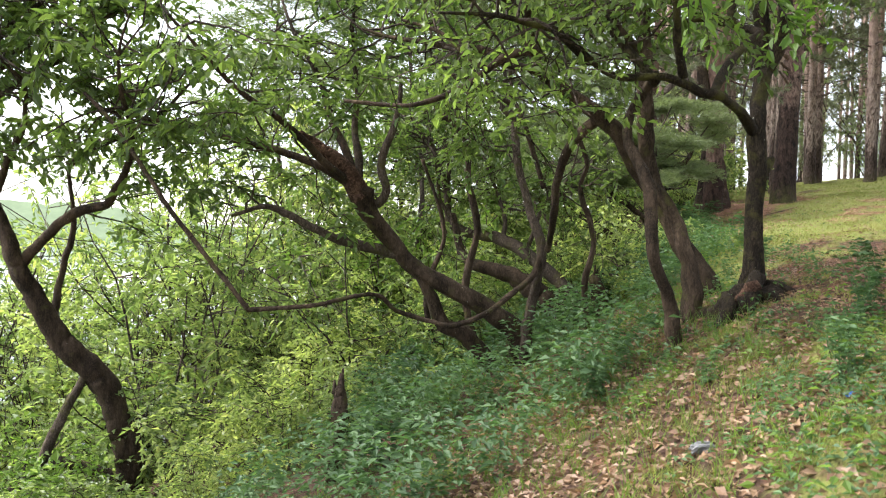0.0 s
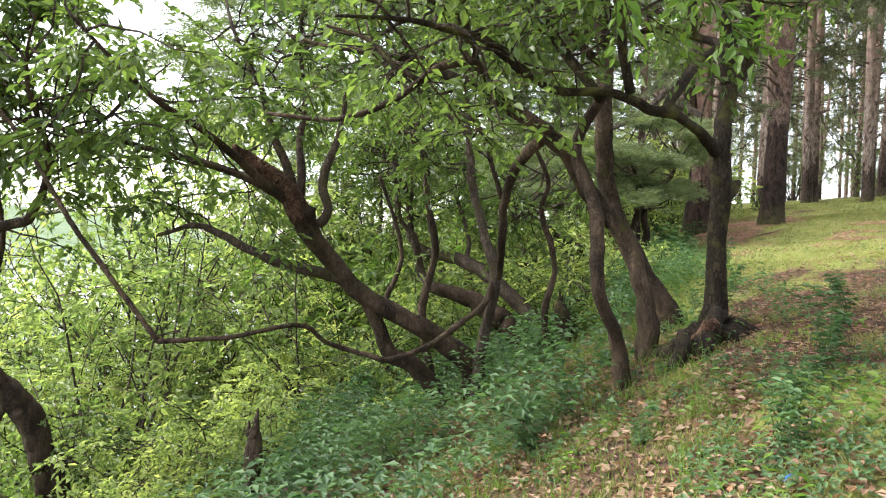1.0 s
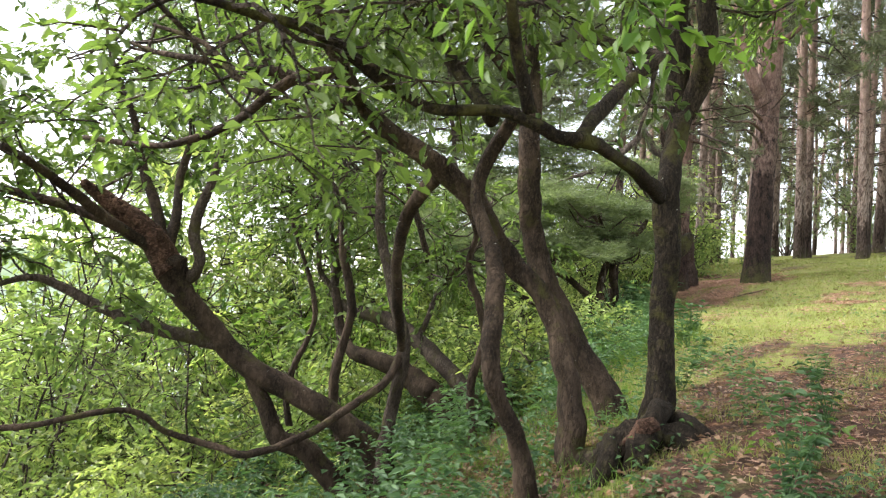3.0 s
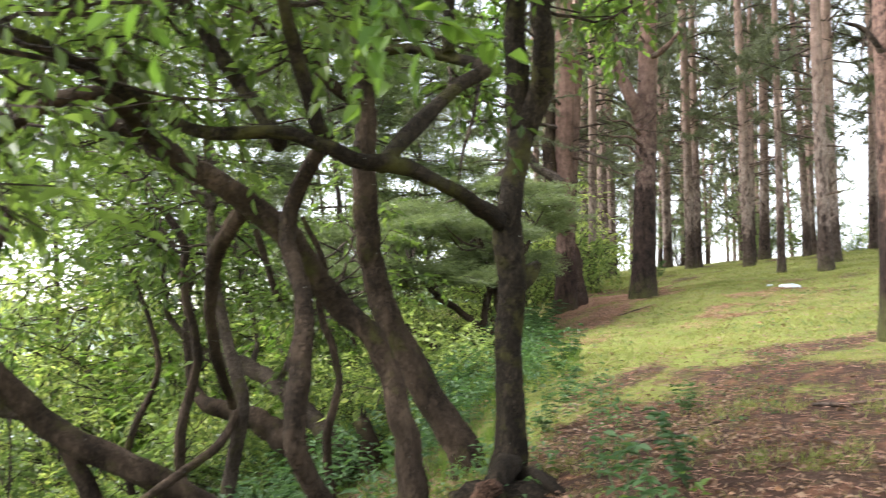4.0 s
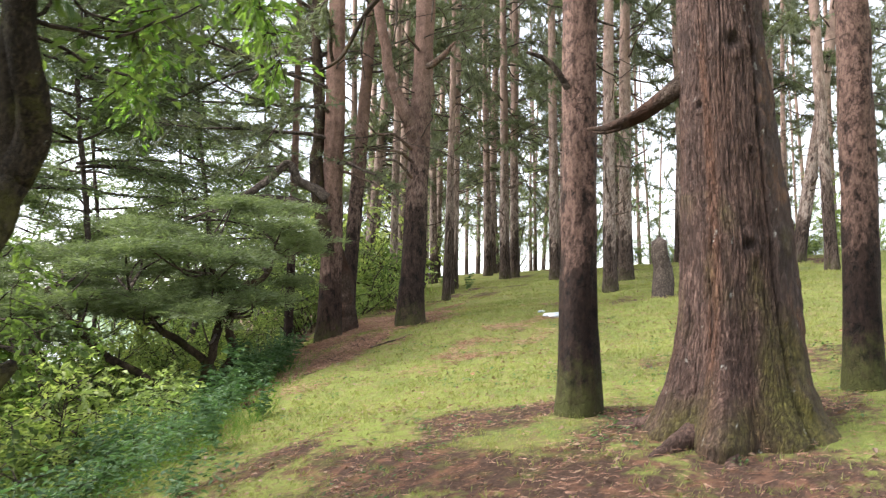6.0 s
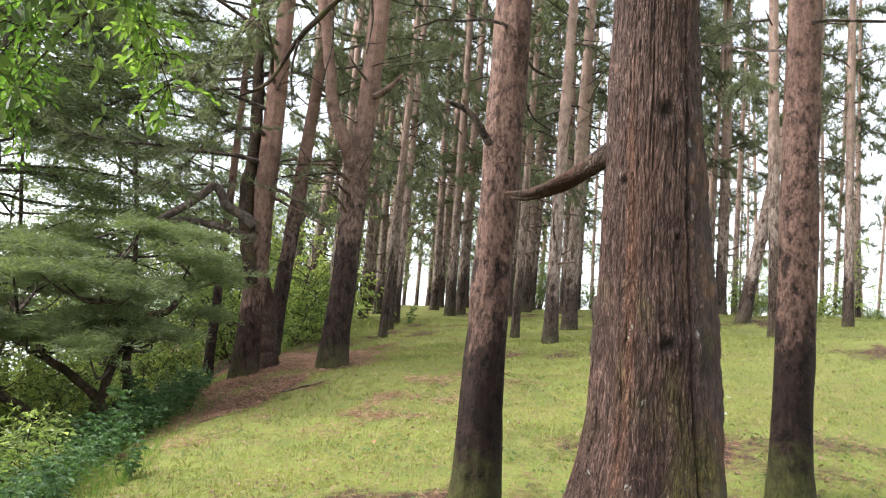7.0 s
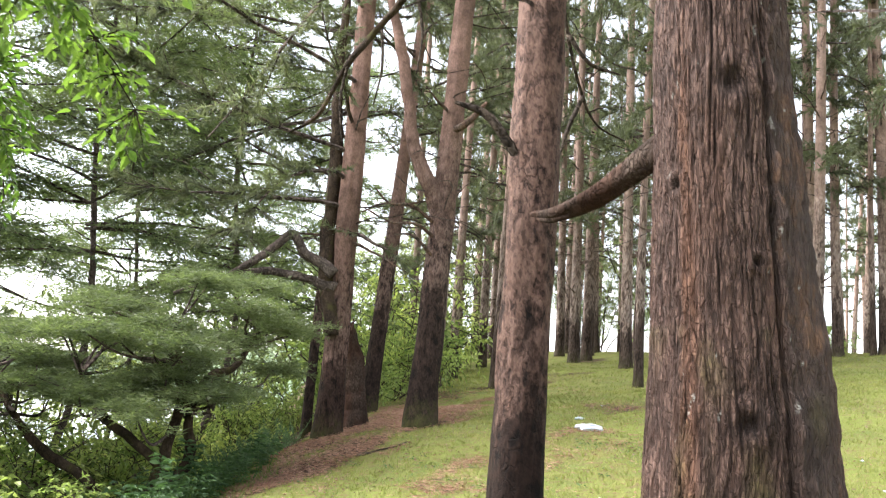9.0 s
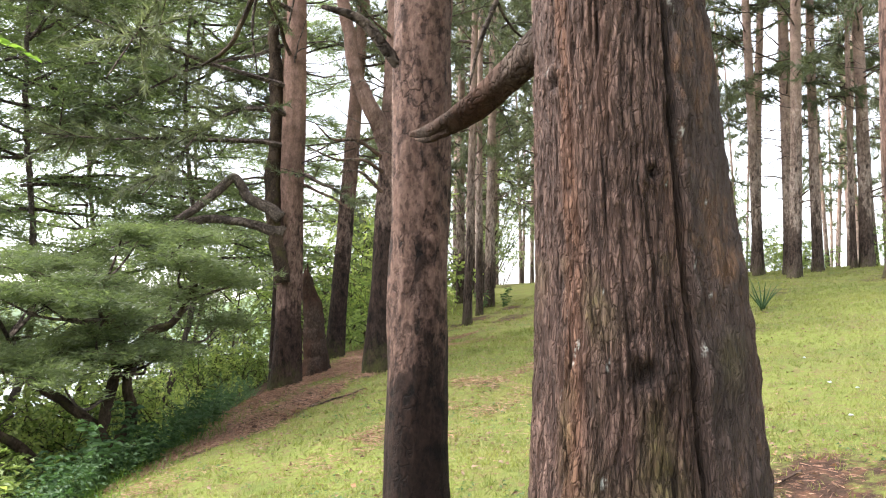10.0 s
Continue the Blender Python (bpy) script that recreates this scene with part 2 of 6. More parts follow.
def old_bark_material():
    """Stringy brown bark; furrows, rusty streaks, darker side lobe, moss and lichen follow the relief of the trunk."""
    mat, nt, bsdf, out = nodes_of("stringy_old_bark")

    def mark(key):
        at = nt.nodes.new("ShaderNodeAttribute")
        at.attribute_name = key
        return at.outputs["Fac"]

    string = noise_tex(nt, object_coords(nt, (1, 1, 0.07)), 95.0, 6, 0.7)
    strip = noise_tex(nt, object_coords(nt, (1, 1, 0.16)), 34.0, 5, 0.65)
    chip = noise_tex(nt, object_coords(nt, (1, 1, 0.4)), 75.0, 5, 0.7)
    base = ramp(nt, string, [(0.28, (0.054, 0.034, 0.027)), (0.5, (0.102, 0.064, 0.051)), (0.72, (0.158, 0.107, 0.089))])
    base = mix(nt, 1.0, base, ramp(nt, strip, [(0.3, (0.55, 0.52, 0.5)), (0.7, (1.4, 1.38, 1.36))]), "MULTIPLY")
    base = mix(nt, 1.0, base, ramp(nt, chip, [(0.35, (0.72, 0.72, 0.72)), (0.65, (1.28, 1.28, 1.28))]), "MULTIPLY")
    base = mix(nt, 1.0, base, ramp(nt, noise_tex(nt, object_coords(nt), 2.4, 4), [(0.35, (0.75, 0.73, 0.72)), (0.65, (1.22, 1.2, 1.2))]), "MULTIPLY")
    wobble = node(nt, "ShaderNodeTexNoise", Scale=9.0, Detail=2.0)
    bend = nt.nodes.new("ShaderNodeVectorMath")
    bend.operation = "MULTIPLY_ADD"
    nt.links.new(object_coords(nt, (1, 1, 0.5)), wobble.inputs["Vector"])
    nt.links.new(wobble.outputs["Color"], bend.inputs[0])
    bend.inputs[1].default_value = (0.05, 0.05, 0.0)
    nt.links.new(object_coords(nt, (1, 1, 0.13)), bend.inputs[2])

    def furrows(scale, wide):
        off = node(nt, "ShaderNodeMath")
        off.operation = "SUBTRACT"
        nt.links.new(noise_tex(nt, bend.outputs[0], scale, 1.5, 0.5), off.inputs[0])
        off.inputs[1].default_value = 0.5
        size = node(nt, "ShaderNodeMath")
        size.operation = "ABSOLUTE"
        nt.links.new(off.outputs[0], size.inputs[0])
        return ramp(nt, size.outputs[0], [(0.0, (0, 0, 0)), (wide * 0.35, (0.12, 0.12, 0.12)), (wide, (1, 1, 1))])

    ridge = mix(nt, 1.0, furrows(46.0, 0.06), mix(nt, 0.7, (1.0, 1.0, 1.0), furrows(88.0, 0.06)), "MULTIPLY")
    breaks = node(nt, "ShaderNodeTexVoronoi", Scale=48.0)
    breaks.feature = "DISTANCE_TO_EDGE"
    nt.links.new(object_coords(nt, (1, 1, 0.45)), breaks.inputs["Vector"])
    ridge = mix(nt, 0.45, ridge, mix(nt, 1.0, ridge, ramp(nt, breaks.outputs["Distance"], [(0.0, (0, 0, 0)), (0.09, (1, 1, 1))]), "MULTIPLY"))
    rust = mix(nt, string, (0.07, 0.034, 0.021), (0.2, 0.098, 0.058))
    base = mix(nt, mix(nt, 1.0, mark("rust"), (0.75, 0.75, 0.75), "MULTIPLY"), base, rust)
    # Side lobe: darker, patchier tones than the rest of the trunk.
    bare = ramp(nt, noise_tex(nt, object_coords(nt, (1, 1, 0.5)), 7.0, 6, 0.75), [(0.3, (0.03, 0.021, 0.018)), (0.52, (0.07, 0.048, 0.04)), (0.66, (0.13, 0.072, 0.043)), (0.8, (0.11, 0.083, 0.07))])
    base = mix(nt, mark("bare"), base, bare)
    green = ramp(nt, noise_tex(nt, object_coords(nt), 24.0, 6, 0.75), [(0.3, (0.04, 0.03, 0.014)), (0.5, (0.085, 0.075, 0.022)), (0.7, (0.17, 0.15, 0.04))])
    base = mix(nt, mark("moss"), base, green)
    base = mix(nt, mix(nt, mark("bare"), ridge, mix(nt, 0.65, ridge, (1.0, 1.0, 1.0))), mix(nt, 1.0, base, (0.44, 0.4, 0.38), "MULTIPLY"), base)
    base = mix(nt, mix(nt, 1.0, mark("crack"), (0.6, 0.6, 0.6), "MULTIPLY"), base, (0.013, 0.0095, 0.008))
    spot = ramp(nt, noise_tex(nt, object_coords(nt), 70.0, 3), [(0.45, (0, 0, 0)), (0.6, (0.8, 0.8, 0.8))])
    base = mix(nt, mix(nt, 1.0, mark("pale"), spot, "MULTIPLY"), base, (0.42, 0.42, 0.38))
    nt.links.new(base, bsdf.inputs["Base Color"])
    bsdf.inputs["Roughness"].default_value = 0.82
    bsdf.inputs["Specular IOR Level"].default_value = 0.22
    bump(nt, mix(nt, 0.4, ridge, mix(nt, 0.5, string, chip)), bsdf, 1.0, 0.016)
    return mat


BARK_BIG = old_bark_material()
LIMB_WOOD = bark_material("grey_brown_limb_bark", (0.03, 0.023, 0.019), (0.088, 0.069, 0.058), (0.185, 0.152, 0.132), 0.8, 22.0, depth=0.012, soft=0.6, plates=0.3)
SPLIT_WOOD = bark_material("split_brown_wood", (0.013, 0.009, 0.007), (0.048, 0.032, 0.024), (0.12, 0.092, 0.072), 0.5, 30.0, red=(0.06, 0.032, 0.022), depth=0.012, soft=0.4, plates=0.25)
BARK_PINE = pine_bark_material("flaking_pine_bark", ((0.034, 0.02, 0.0155), (0.082, 0.049, 0.038), (0.122, 0.076, 0.06)), (0.167, 0.1, 0.076), char=1.1, burn=0.2, scale=19.0, stretch=0.6, rise=(2.6, 4.6))
BARK_EDGE = pine_bark_material("dark_pine_bark", ((0.03, 0.02, 0.017), (0.075, 0.048, 0.039), (0.125, 0.086, 0.072)), (0.165, 0.1, 0.078), char=1.75, burn=0.3, scale=14.0, stretch=0.5, moss=0.25, rise=(2.6, 4.4))
BARK_BROW = pine_bark_material("red_brown_pine_bark", ((0.034, 0.021, 0.017), (0.098, 0.06, 0.048), (0.15, 0.098, 0.08)), (0.19, 0.115, 0.09), char=1.0, burn=0.34, scale=14.0, stretch=0.5, moss=0.2, rise=(1.8, 3.6))
# Far trunks: tones lightened so the bark colour carries the distance haze.
BARK_FAR = pine_bark_material("hazed_pine_bark", ((0.084, 0.062, 0.053), (0.18, 0.134, 0.114), (0.27, 0.217, 0.19)), (0.25, 0.172, 0.14), char=1.75, burn=0.3, scale=10.0, stretch=0.5, moss=0.2, vary=0.9, rise=(2.5, 5.0))
BARK_OAK = bark_material("mossy_brown_bark", (0.009, 0.0062, 0.0046), (0.031, 0.0215, 0.0148), (0.084, 0.062, 0.043), 0.35, 42.0, moss=0.07, red=(0.082, 0.057, 0.039), depth=0.014, soft=0.5, lichen=-0.06, plates=0.25)
BARK_MOSS = bark_material("dark_mossy_bark", (0.008, 0.0062, 0.0046), (0.026, 0.0195, 0.0135), (0.066, 0.05, 0.035), 0.35, 42.0, moss=0.13, depth=0.016, soft=0.55, lichen=-0.06, plates=0.3)
BARK_PALE = bark_material("pale_brown_bark", (0.022, 0.016, 0.0125), (0.068, 0.052, 0.04), (0.14, 0.113, 0.09), 0.35, 42.0, moss=0.09, depth=0.014, soft=0.5, plates=0.28)
DEAD_WOOD = bark_material("dead_grey_wood", (0.028, 0.021, 0.018), (0.092, 0.07, 0.057), (0.17, 0.135, 0.113), 0.8, 26.0, red=(0.11, 0.068, 0.05), depth=0.008, soft=0.5)
ROTTEN = bark_material("rotten_red_wood", (0.025, 0.015, 0.011), (0.09, 0.05, 0.034), (0.18, 0.115, 0.08), 1.0, 30.0, moss=0.0, soft=0.5)
TWIG = bark_material("twig_bark", (0.02, 0.015, 0.012), (0.06, 0.046, 0.036), (0.11, 0.088, 0.07), 1.0, 20.0)
PINE_TWIG = bark_material("pine_twig_bark", (0.03, 0.023, 0.02), (0.085, 0.065, 0.055), (0.15, 0.125, 0.11), 1.0, 14.0)

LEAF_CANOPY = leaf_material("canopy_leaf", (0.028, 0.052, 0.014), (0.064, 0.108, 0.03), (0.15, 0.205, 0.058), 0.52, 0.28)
# Tones raised past natural leaf colour to supply light missing inside the shrubs.
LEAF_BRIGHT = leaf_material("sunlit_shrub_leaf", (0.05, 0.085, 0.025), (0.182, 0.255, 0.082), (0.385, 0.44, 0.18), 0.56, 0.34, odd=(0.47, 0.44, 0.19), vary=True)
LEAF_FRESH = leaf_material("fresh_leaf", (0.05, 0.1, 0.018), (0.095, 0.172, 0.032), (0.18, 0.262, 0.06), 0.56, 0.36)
LEAF_HERB = leaf_material("herb_leaf", (0.026, 0.058, 0.025), (0.057, 0.118, 0.047), (0.115, 0.195, 0.078), 0.42, 0.6)
LEAF_PLUME = leaf_material("feathery_blue_green_leaf", (0.048, 0.092, 0.05), (0.098, 0.165, 0.092), (0.165, 0.25, 0.145), 0.45, 0.5)
# Distance haze mixed into the leaf colour of the far saplings.
LEAF_HAZED = leaf_material("hazed_leaf", (0.06, 0.08, 0.045), (0.125, 0.155, 0.085), (0.22, 0.255, 0.145), 0.5, 0.4, vary=True)
NEEDLE_PINE = leaf_material("pine_needle", (0.05, 0.06, 0.034), (0.097, 0.109, 0.065), (0.155, 0.168, 0.108), 0.43, 0.5)
NEEDLE_CEDAR = leaf_material("cedar_foliage", (0.05, 0.068, 0.034), (0.108, 0.138, 0.068), (0.182, 0.218, 0.112), 0.5, 0.5)
GRASS = leaf_material("grass_blade", (0.11, 0.14, 0.036), (0.202, 0.227, 0.062), (0.295, 0.29, 0.1), 0.42, 0.5, odd=(0.37, 0.29, 0.15))
DEAD_LEAF = leaf_material("fallen_leaf", (0.08, 0.042, 0.025), (0.16, 0.088, 0.052), (0.3, 0.2, 0.125), 0.15, 0.5, odd=(0.38, 0.16, 0.06))
NEEDLE_LITTER = leaf_material("fallen_needle", (0.17, 0.076, 0.051), (0.33, 0.17, 0.118), (0.45, 0.28, 0.2), 0.1, 0.7)


def plain_material(name, a, b, scale=8.0, rough=0.6):
    mat, nt, bsdf, out = nodes_of(name)
    nt.links.new(mix(nt, noise_tex(nt, object_coords(nt), scale), a, b), bsdf.inputs["Base Color"])
    bsdf.inputs["Roughness"].default_value = rough
    return mat


def ground_material():
    mat, nt, bsdf, out = nodes_of("woodland_ground")
    p = position(nt)
    at = nt.nodes.new("ShaderNodeAttribute")
    at.attribute_name = "soil"
    grain = noise_tex(nt, p, 45.0, 6, 0.75)
    patch = noise_tex(nt, p, 2.2, 5, 0.65)
    grass = ramp(nt, grain, [(0.25, (0.062, 0.079, 0.02)), (0.5, (0.128, 0.16, 0.04)), (0.75, (0.21, 0.234, 0.067))])
    grass = mix(nt, ramp(nt, patch, [(0.42, (0, 0, 0)), (0.7, (1, 1, 1))]), grass, (0.2, 0.18, 0.06))
    grass = mix(nt, ramp(nt, noise_tex(nt, p, 0.55, 4, 0.7), [(0.42, (0, 0, 0)), (0.6, (1, 1, 1))]), grass, mix(nt, grain, (0.117, 0.154, 0.032), (0.228, 0.255, 0.064)))
    mottle = noise_tex(nt, p, 13.0, 5, 0.8)
    grass = mix(nt, ramp(nt, mottle, [(0.5, (0, 0, 0)), (0.63, (1, 1, 1))]), grass, (0.16, 0.112, 0.06))
    soil = ramp(nt, grain, [(0.25, (0.021, 0.012, 0.009)), (0.5, (0.058, 0.034, 0.024)), (0.75, (0.125, 0.08, 0.058))])
    soil = mix(nt, ramp(nt, noise_tex(nt, p, 7.0, 4), [(0.5, (0, 0, 0)), (0.72, (1, 1, 1))]), soil, (0.165, 0.082, 0.05))
    soil = mix(nt, ramp(nt, noise_tex(nt, p, 3.1, 6, 0.75), [(0.53, (0, 0, 0)), (0.66, (0.85, 0.85, 0.85))]), soil, mix(nt, grain, (0.045, 0.048, 0.014), (0.13, 0.125, 0.04)))
    edge = node(nt, "ShaderNodeMath")
    edge.operation = "MULTIPLY_ADD"
    nt.links.new(noise_tex(nt, p, 9.0, 5, 0.7), edge.inputs[0])
    edge.inputs[1].default_value = 2.0
    nt.links.new(at.outputs["Fac"], edge.inputs[2])
    fac = node(nt, "ShaderNodeMapRange")
    fac.inputs["From Min"].default_value, fac.inputs["From Max"].default_value = 1.22, 1.68
    nt.links.new(edge.outputs[0], fac.inputs["Value"])
    nt.links.new(mix(nt, fac.outputs["Result"], grass, soil), bsdf.inputs["Base Color"])
    bsdf.inputs["Roughness"].default_value = 0.95
    bsdf.inputs["Specular IOR Level"].default_value = 0.15
    bump(nt, mix(nt, 0.5, grain, mottle), bsdf, 0.9, 0.05)
    return mat


def water_material():
    mat, nt, bsdf, out = nodes_of("lake_water")
    # Pale base colour carries the haze that lies over the lake.
    bsdf.inputs["Base Color"].default_value = (0.17, 0.2, 0.2, 1)
    bsdf.inputs["Roughness"].default_value = 0.08
    bump(nt, noise_tex(nt, position(nt), 1.5, 4), bsdf, 0.12, 0.05)
    return mat


GROUND, WATER = ground_material(), water_material()
FAR_WOOD = plain_material("far_woodland", (0.05, 0.085, 0.04), (0.14, 0.19, 0.1), 0.15, 0.95)
STRAW = plain_material("weathered_white_plastic", (0.4, 0.46, 0.53), (0.62, 0.66, 0.7), 30.0, 0.35)
BLUE = plain_material("blue_plastic", (0.02, 0.09, 0.35), (0.04, 0.16, 0.5), 20.0, 0.35)
STONE = plain_material("grey_stone", (0.09, 0.09, 0.095), (0.2, 0.2, 0.2), 18.0, 0.9)


# ---- mesh tools ----
def raw_mesh(name, verts, quads=None, tris=None, smooth=False):
    verts = np.asarray(verts, np.float32).reshape(-1, 3)
    q = np.zeros((0, 4), np.int32) if quads is None else np.asarray(quads, np.int32).reshape(-1, 4)
    t = np.zeros((0, 3), np.int32) if tris is None else np.asarray(tris, np.int32).reshape(-1, 3)
    me = bpy.data.meshes.new(name)
    me.vertices.add(len(verts))
    me.vertices.foreach_set("co", verts.ravel())
    me.loops.add(q.size + t.size)
    me.loops.foreach_set("vertex_index", np.concatenate([q.ravel(), t.ravel()]))
    me.polygons.add(len(q) + len(t))
    totals = np.concatenate([np.full(len(q), 4), np.full(len(t), 3)]).astype(np.int32)
    me.polygons.foreach_set("loop_start", np.concatenate([[0], np.cumsum(totals)[:-1]]).astype(np.int32))
    me.polygons.foreach_set("use_smooth", np.full(len(totals), smooth))
    me.update(calc_edges=True)
    return me


def mesh_part(name, me, material, parent=None, label="", kind=""):
    me.materials.append(material)
    ob = new(name, me)
    if parent:
        ob.parent = parent
    if label or kind:
        tagged(ob, label=label, kind=kind)
    return ob


def spline(points, step):
    """A smooth line through the points, with their fourth value (radius) carried along."""
    P = np.asarray(points, float)
    P = np.vstack([2 * P[0] - P[1], P, 2 * P[-1] - P[-2]])
    out = []
    for a, b, c, d in zip(P, P[1:], P[2:], P[3:]):
        n = max(2, int(np.linalg.norm(c[:3] - b[:3]) / step))
        t = np.linspace(0, 1, n, endpoint=False)[:, None]
        out.append(0.5 * (2 * b + (c - a) * t + (2 * a - 5 * b + 4 * c - d) * t ** 2 + (3 * b - a - 3 * c + d) * t ** 3))
    out.append(P[-2:-1])
    return np.vstack(out)


def tube(line, sides, rough=0.0, rng=None, flakes=0.0):
    """Verts and quads of a round limb along line (x, y, z, r), with lumps."""
    n = len(line)
    c, r = line[:, :3], np.maximum(line[:, 3], 0.0015)
    tan = np.gradient(c, axis=0)
    tan /= np.linalg.norm(tan, axis=1)[:, None] + 1e-9
    side = np.cross(tan[0], (0.3, 0.1, 1.0) if abs(tan[0][2]) < 0.9 else (1.0, 0.2, 0))
    side /= np.linalg.norm(side)
    ring = np.zeros((n, sides, 3))
    ang = np.linspace(0, 2 * np.pi, sides, endpoint=False)
    ph = rng.uniform(0, 6.28, 6) if rng is not None else np.zeros(6)
    dist = np.concatenate([[0], np.cumsum(np.linalg.norm(np.diff(c, axis=0), axis=1))])
    relief = np.zeros((n, sides))
    if flakes:
        relief = rng.normal(0, 1, (n, sides))
        for k in range(3):
            relief = (np.roll(relief, 1, 0) + relief + np.roll(relief, -1, 0)) / 3
        relief = relief + 0.35 * (np.roll(relief, 1, 1) + np.roll(relief, -1, 1))
        relief = np.tanh(relief * 1.6) * flakes
    for i in range(n):
        side = side - tan[i] * side.dot(tan[i])
        side /= np.linalg.norm(side) + 1e-9
        other = np.cross(tan[i], side)
        k = np.ones(sides)
        if rough:
            s = dist[i] / max(r[0], 0.02)
            k += rough * (np.sin(2 * ang + ph[0] + 0.35 * s) + 0.7 * np.sin(3 * ang + ph[1] - 0.5 * s) + 0.8 * np.sin(0.9 * s + ph[2]) * np.sin(ang + ph[3]) + 0.5 * np.sin(5 * ang + 1.3 * s + ph[4]))
        ring[i] = c[i] + (r[i] * k + relief[i])[:, None] * (np.cos(ang)[:, None] * side + np.sin(ang)[:, None] * other)
    v = np.vstack([ring.reshape(-1, 3), c[:1], c[-1:] + tan[-1:] * r[-1] * 0.6])
    i, j = np.meshgrid(np.arange(n - 1), np.arange(sides), indexing="ij")
    j2 = (j + 1) % sides
    q = np.stack([i * sides + j, i * sides + j2, (i + 1) * sides + j2, (i + 1) * sides + j], -1).reshape(-1, 4)
    jj = np.arange(sides)
    t = np.vstack([np.stack([np.full(sides, n * sides), (jj + 1) % sides, jj], 1),
                   np.stack([np.full(sides, n * sides + 1), (n - 1) * sides + jj, (n - 1) * sides + (jj + 1) % sides], 1)])
    return v, q, t


class Pile:
    """Gathers pieces for one mesh."""

    def __init__(self):
        self.v, self.q, self.t, self.n = [], [], [], 0

    def add(self, v, q=None, t=None):
        self.v.append(v)
        if q is not None and len(q):
            self.q.append(np.asarray(q) + self.n)
        if t is not None and len(t):
            self.t.append(np.asarray(t) + self.n)
        self.n += len(v)

    def mesh(self, name, smooth=False):
        return raw_mesh(name, np.vstack(self.v), np.vstack(self.q) if self.q else None, np.vstack(self.t) if self.t else None, smooth)


def unit(v):
    return v / (np.linalg.norm(v, axis=-1, keepdims=True) + 1e-9)


def leaf_blades(pos, along, up, length, width, fold=0.35, simple=False):
    """Pointed leaves with two halves folded at the midrib; simple ones have four corners."""
    n = len(pos)
    along, up = unit(along), unit(up)
    side = unit(np.cross(along, up))
    up = np.cross(side, along)
    L, W = length[:, None], width[:, None]
    mid = pos + along * L * 0.4
    far = pos + along * L * 0.72 - up * L * 0.04
    tip = pos + along * L - up * L * 0.14
    rise = up * W * fold
    if simple:
        v = np.stack([pos, mid + side * W * 0.5 + rise, tip, mid - side * W * 0.5 + rise], 1)
        k = np.arange(n)[:, None] * 4
        return v.reshape(-1, 3), None, np.vstack([k + np.array([[0, 2, 1]]), k + np.array([[0, 3, 2]])])
    v = np.stack([pos, mid + side * W * 0.5 + rise, far + side * W * 0.36 + rise * 0.6, tip, far - side * W * 0.36 + rise * 0.6, mid - side * W * 0.5 + rise], 1)
    k = np.arange(n)[:, None] * 6
    q = np.vstack([k + np.array([[0, 3, 2, 1]]), k + np.array([[0, 5, 4, 3]])])
    return v.reshape(-1, 3), q, None


def needle_blades(pos, along, length, width, rng):
    n = len(pos)
    along = unit(along)
    side = unit(np.cross(along, rng.normal(size=(n, 3)))) * width[:, None] * 0.5
    v = np.stack([pos - side, pos + side, pos + along * length[:, None]], 1)
    return v.reshape(-1, 3), np.arange(n * 3).reshape(-1, 3)


def leafy_twigs(rng, roots, dirs, length, n_leaves, leaf, droop=0.4, stem=0.005, simple=False):
    """Short leafy shoots: returns twig pieces and leaves as two piles' data."""
    m = len(roots)
    t = np.linspace(0.15, 1.0, n_leaves)[None, :, None]
    d = unit(dirs)[:, None, :]
    ln = (length * rng.uniform(0.6, 1.3, m))[:, None, None]
    sag = np.array([0, 0, -1.0])[None, None] * droop * ln * t ** 2
    centre = roots[:, None] + d * ln * t + sag
    az = rng.uniform(0, 6.28, (m, n_leaves))
    out = np.stack([np.cos(az), np.sin(az), rng.uniform(-0.5, 0.25, (m, n_leaves))], -1)
    along = unit(out * 0.9 + d * 0.8 + np.array([0, 0, -droop * 0.6]))
    up = np.array([0, 0, 1.0]) + rng.normal(0, 0.45, (m, n_leaves, 3))
    k = m * n_leaves
    size = leaf * rng.uniform(0.6, 1.25, k)
    leaves = leaf_blades(centre.reshape(k, 3), along.reshape(k, 3), up.reshape(k, 3), size, size * rng.uniform(0.4, 0.56, k), 0.25, simple)
    # a thin bent stem from the root to the last leaf
    ends, mids = centre[:, -1], centre[:, n_leaves // 2]
    s = unit(np.cross(dirs, rng.normal(0, 1, (m, 3)))) * stem
    tv = np.stack([roots - s, roots + s, mids + s * 0.7, mids - s * 0.7, ends], 1)
    b = np.arange(m)[:, None] * 5
    return (tv.reshape(-1, 3), b + np.array([[0, 1, 2, 3]]), b + np.array([[3, 2, 4]])), leaves


def wander(rng, start, direction, length, r0, r1, bend=0.25, lift=0.0, n=7):
    """A wandering branch line."""
    p, d = np.asarray(start, float), unit(np.asarray(direction, float))
    rows = [(*p, r0)]
    for i in range(1, n):
        d = unit(d + rng.normal(0, bend, 3) + (0, 0, lift))
        p = p + d * length / (n - 1)
        rows.append((*p, r0 + (r1 - r0) * i / (n - 1)))
    return np.array(rows)


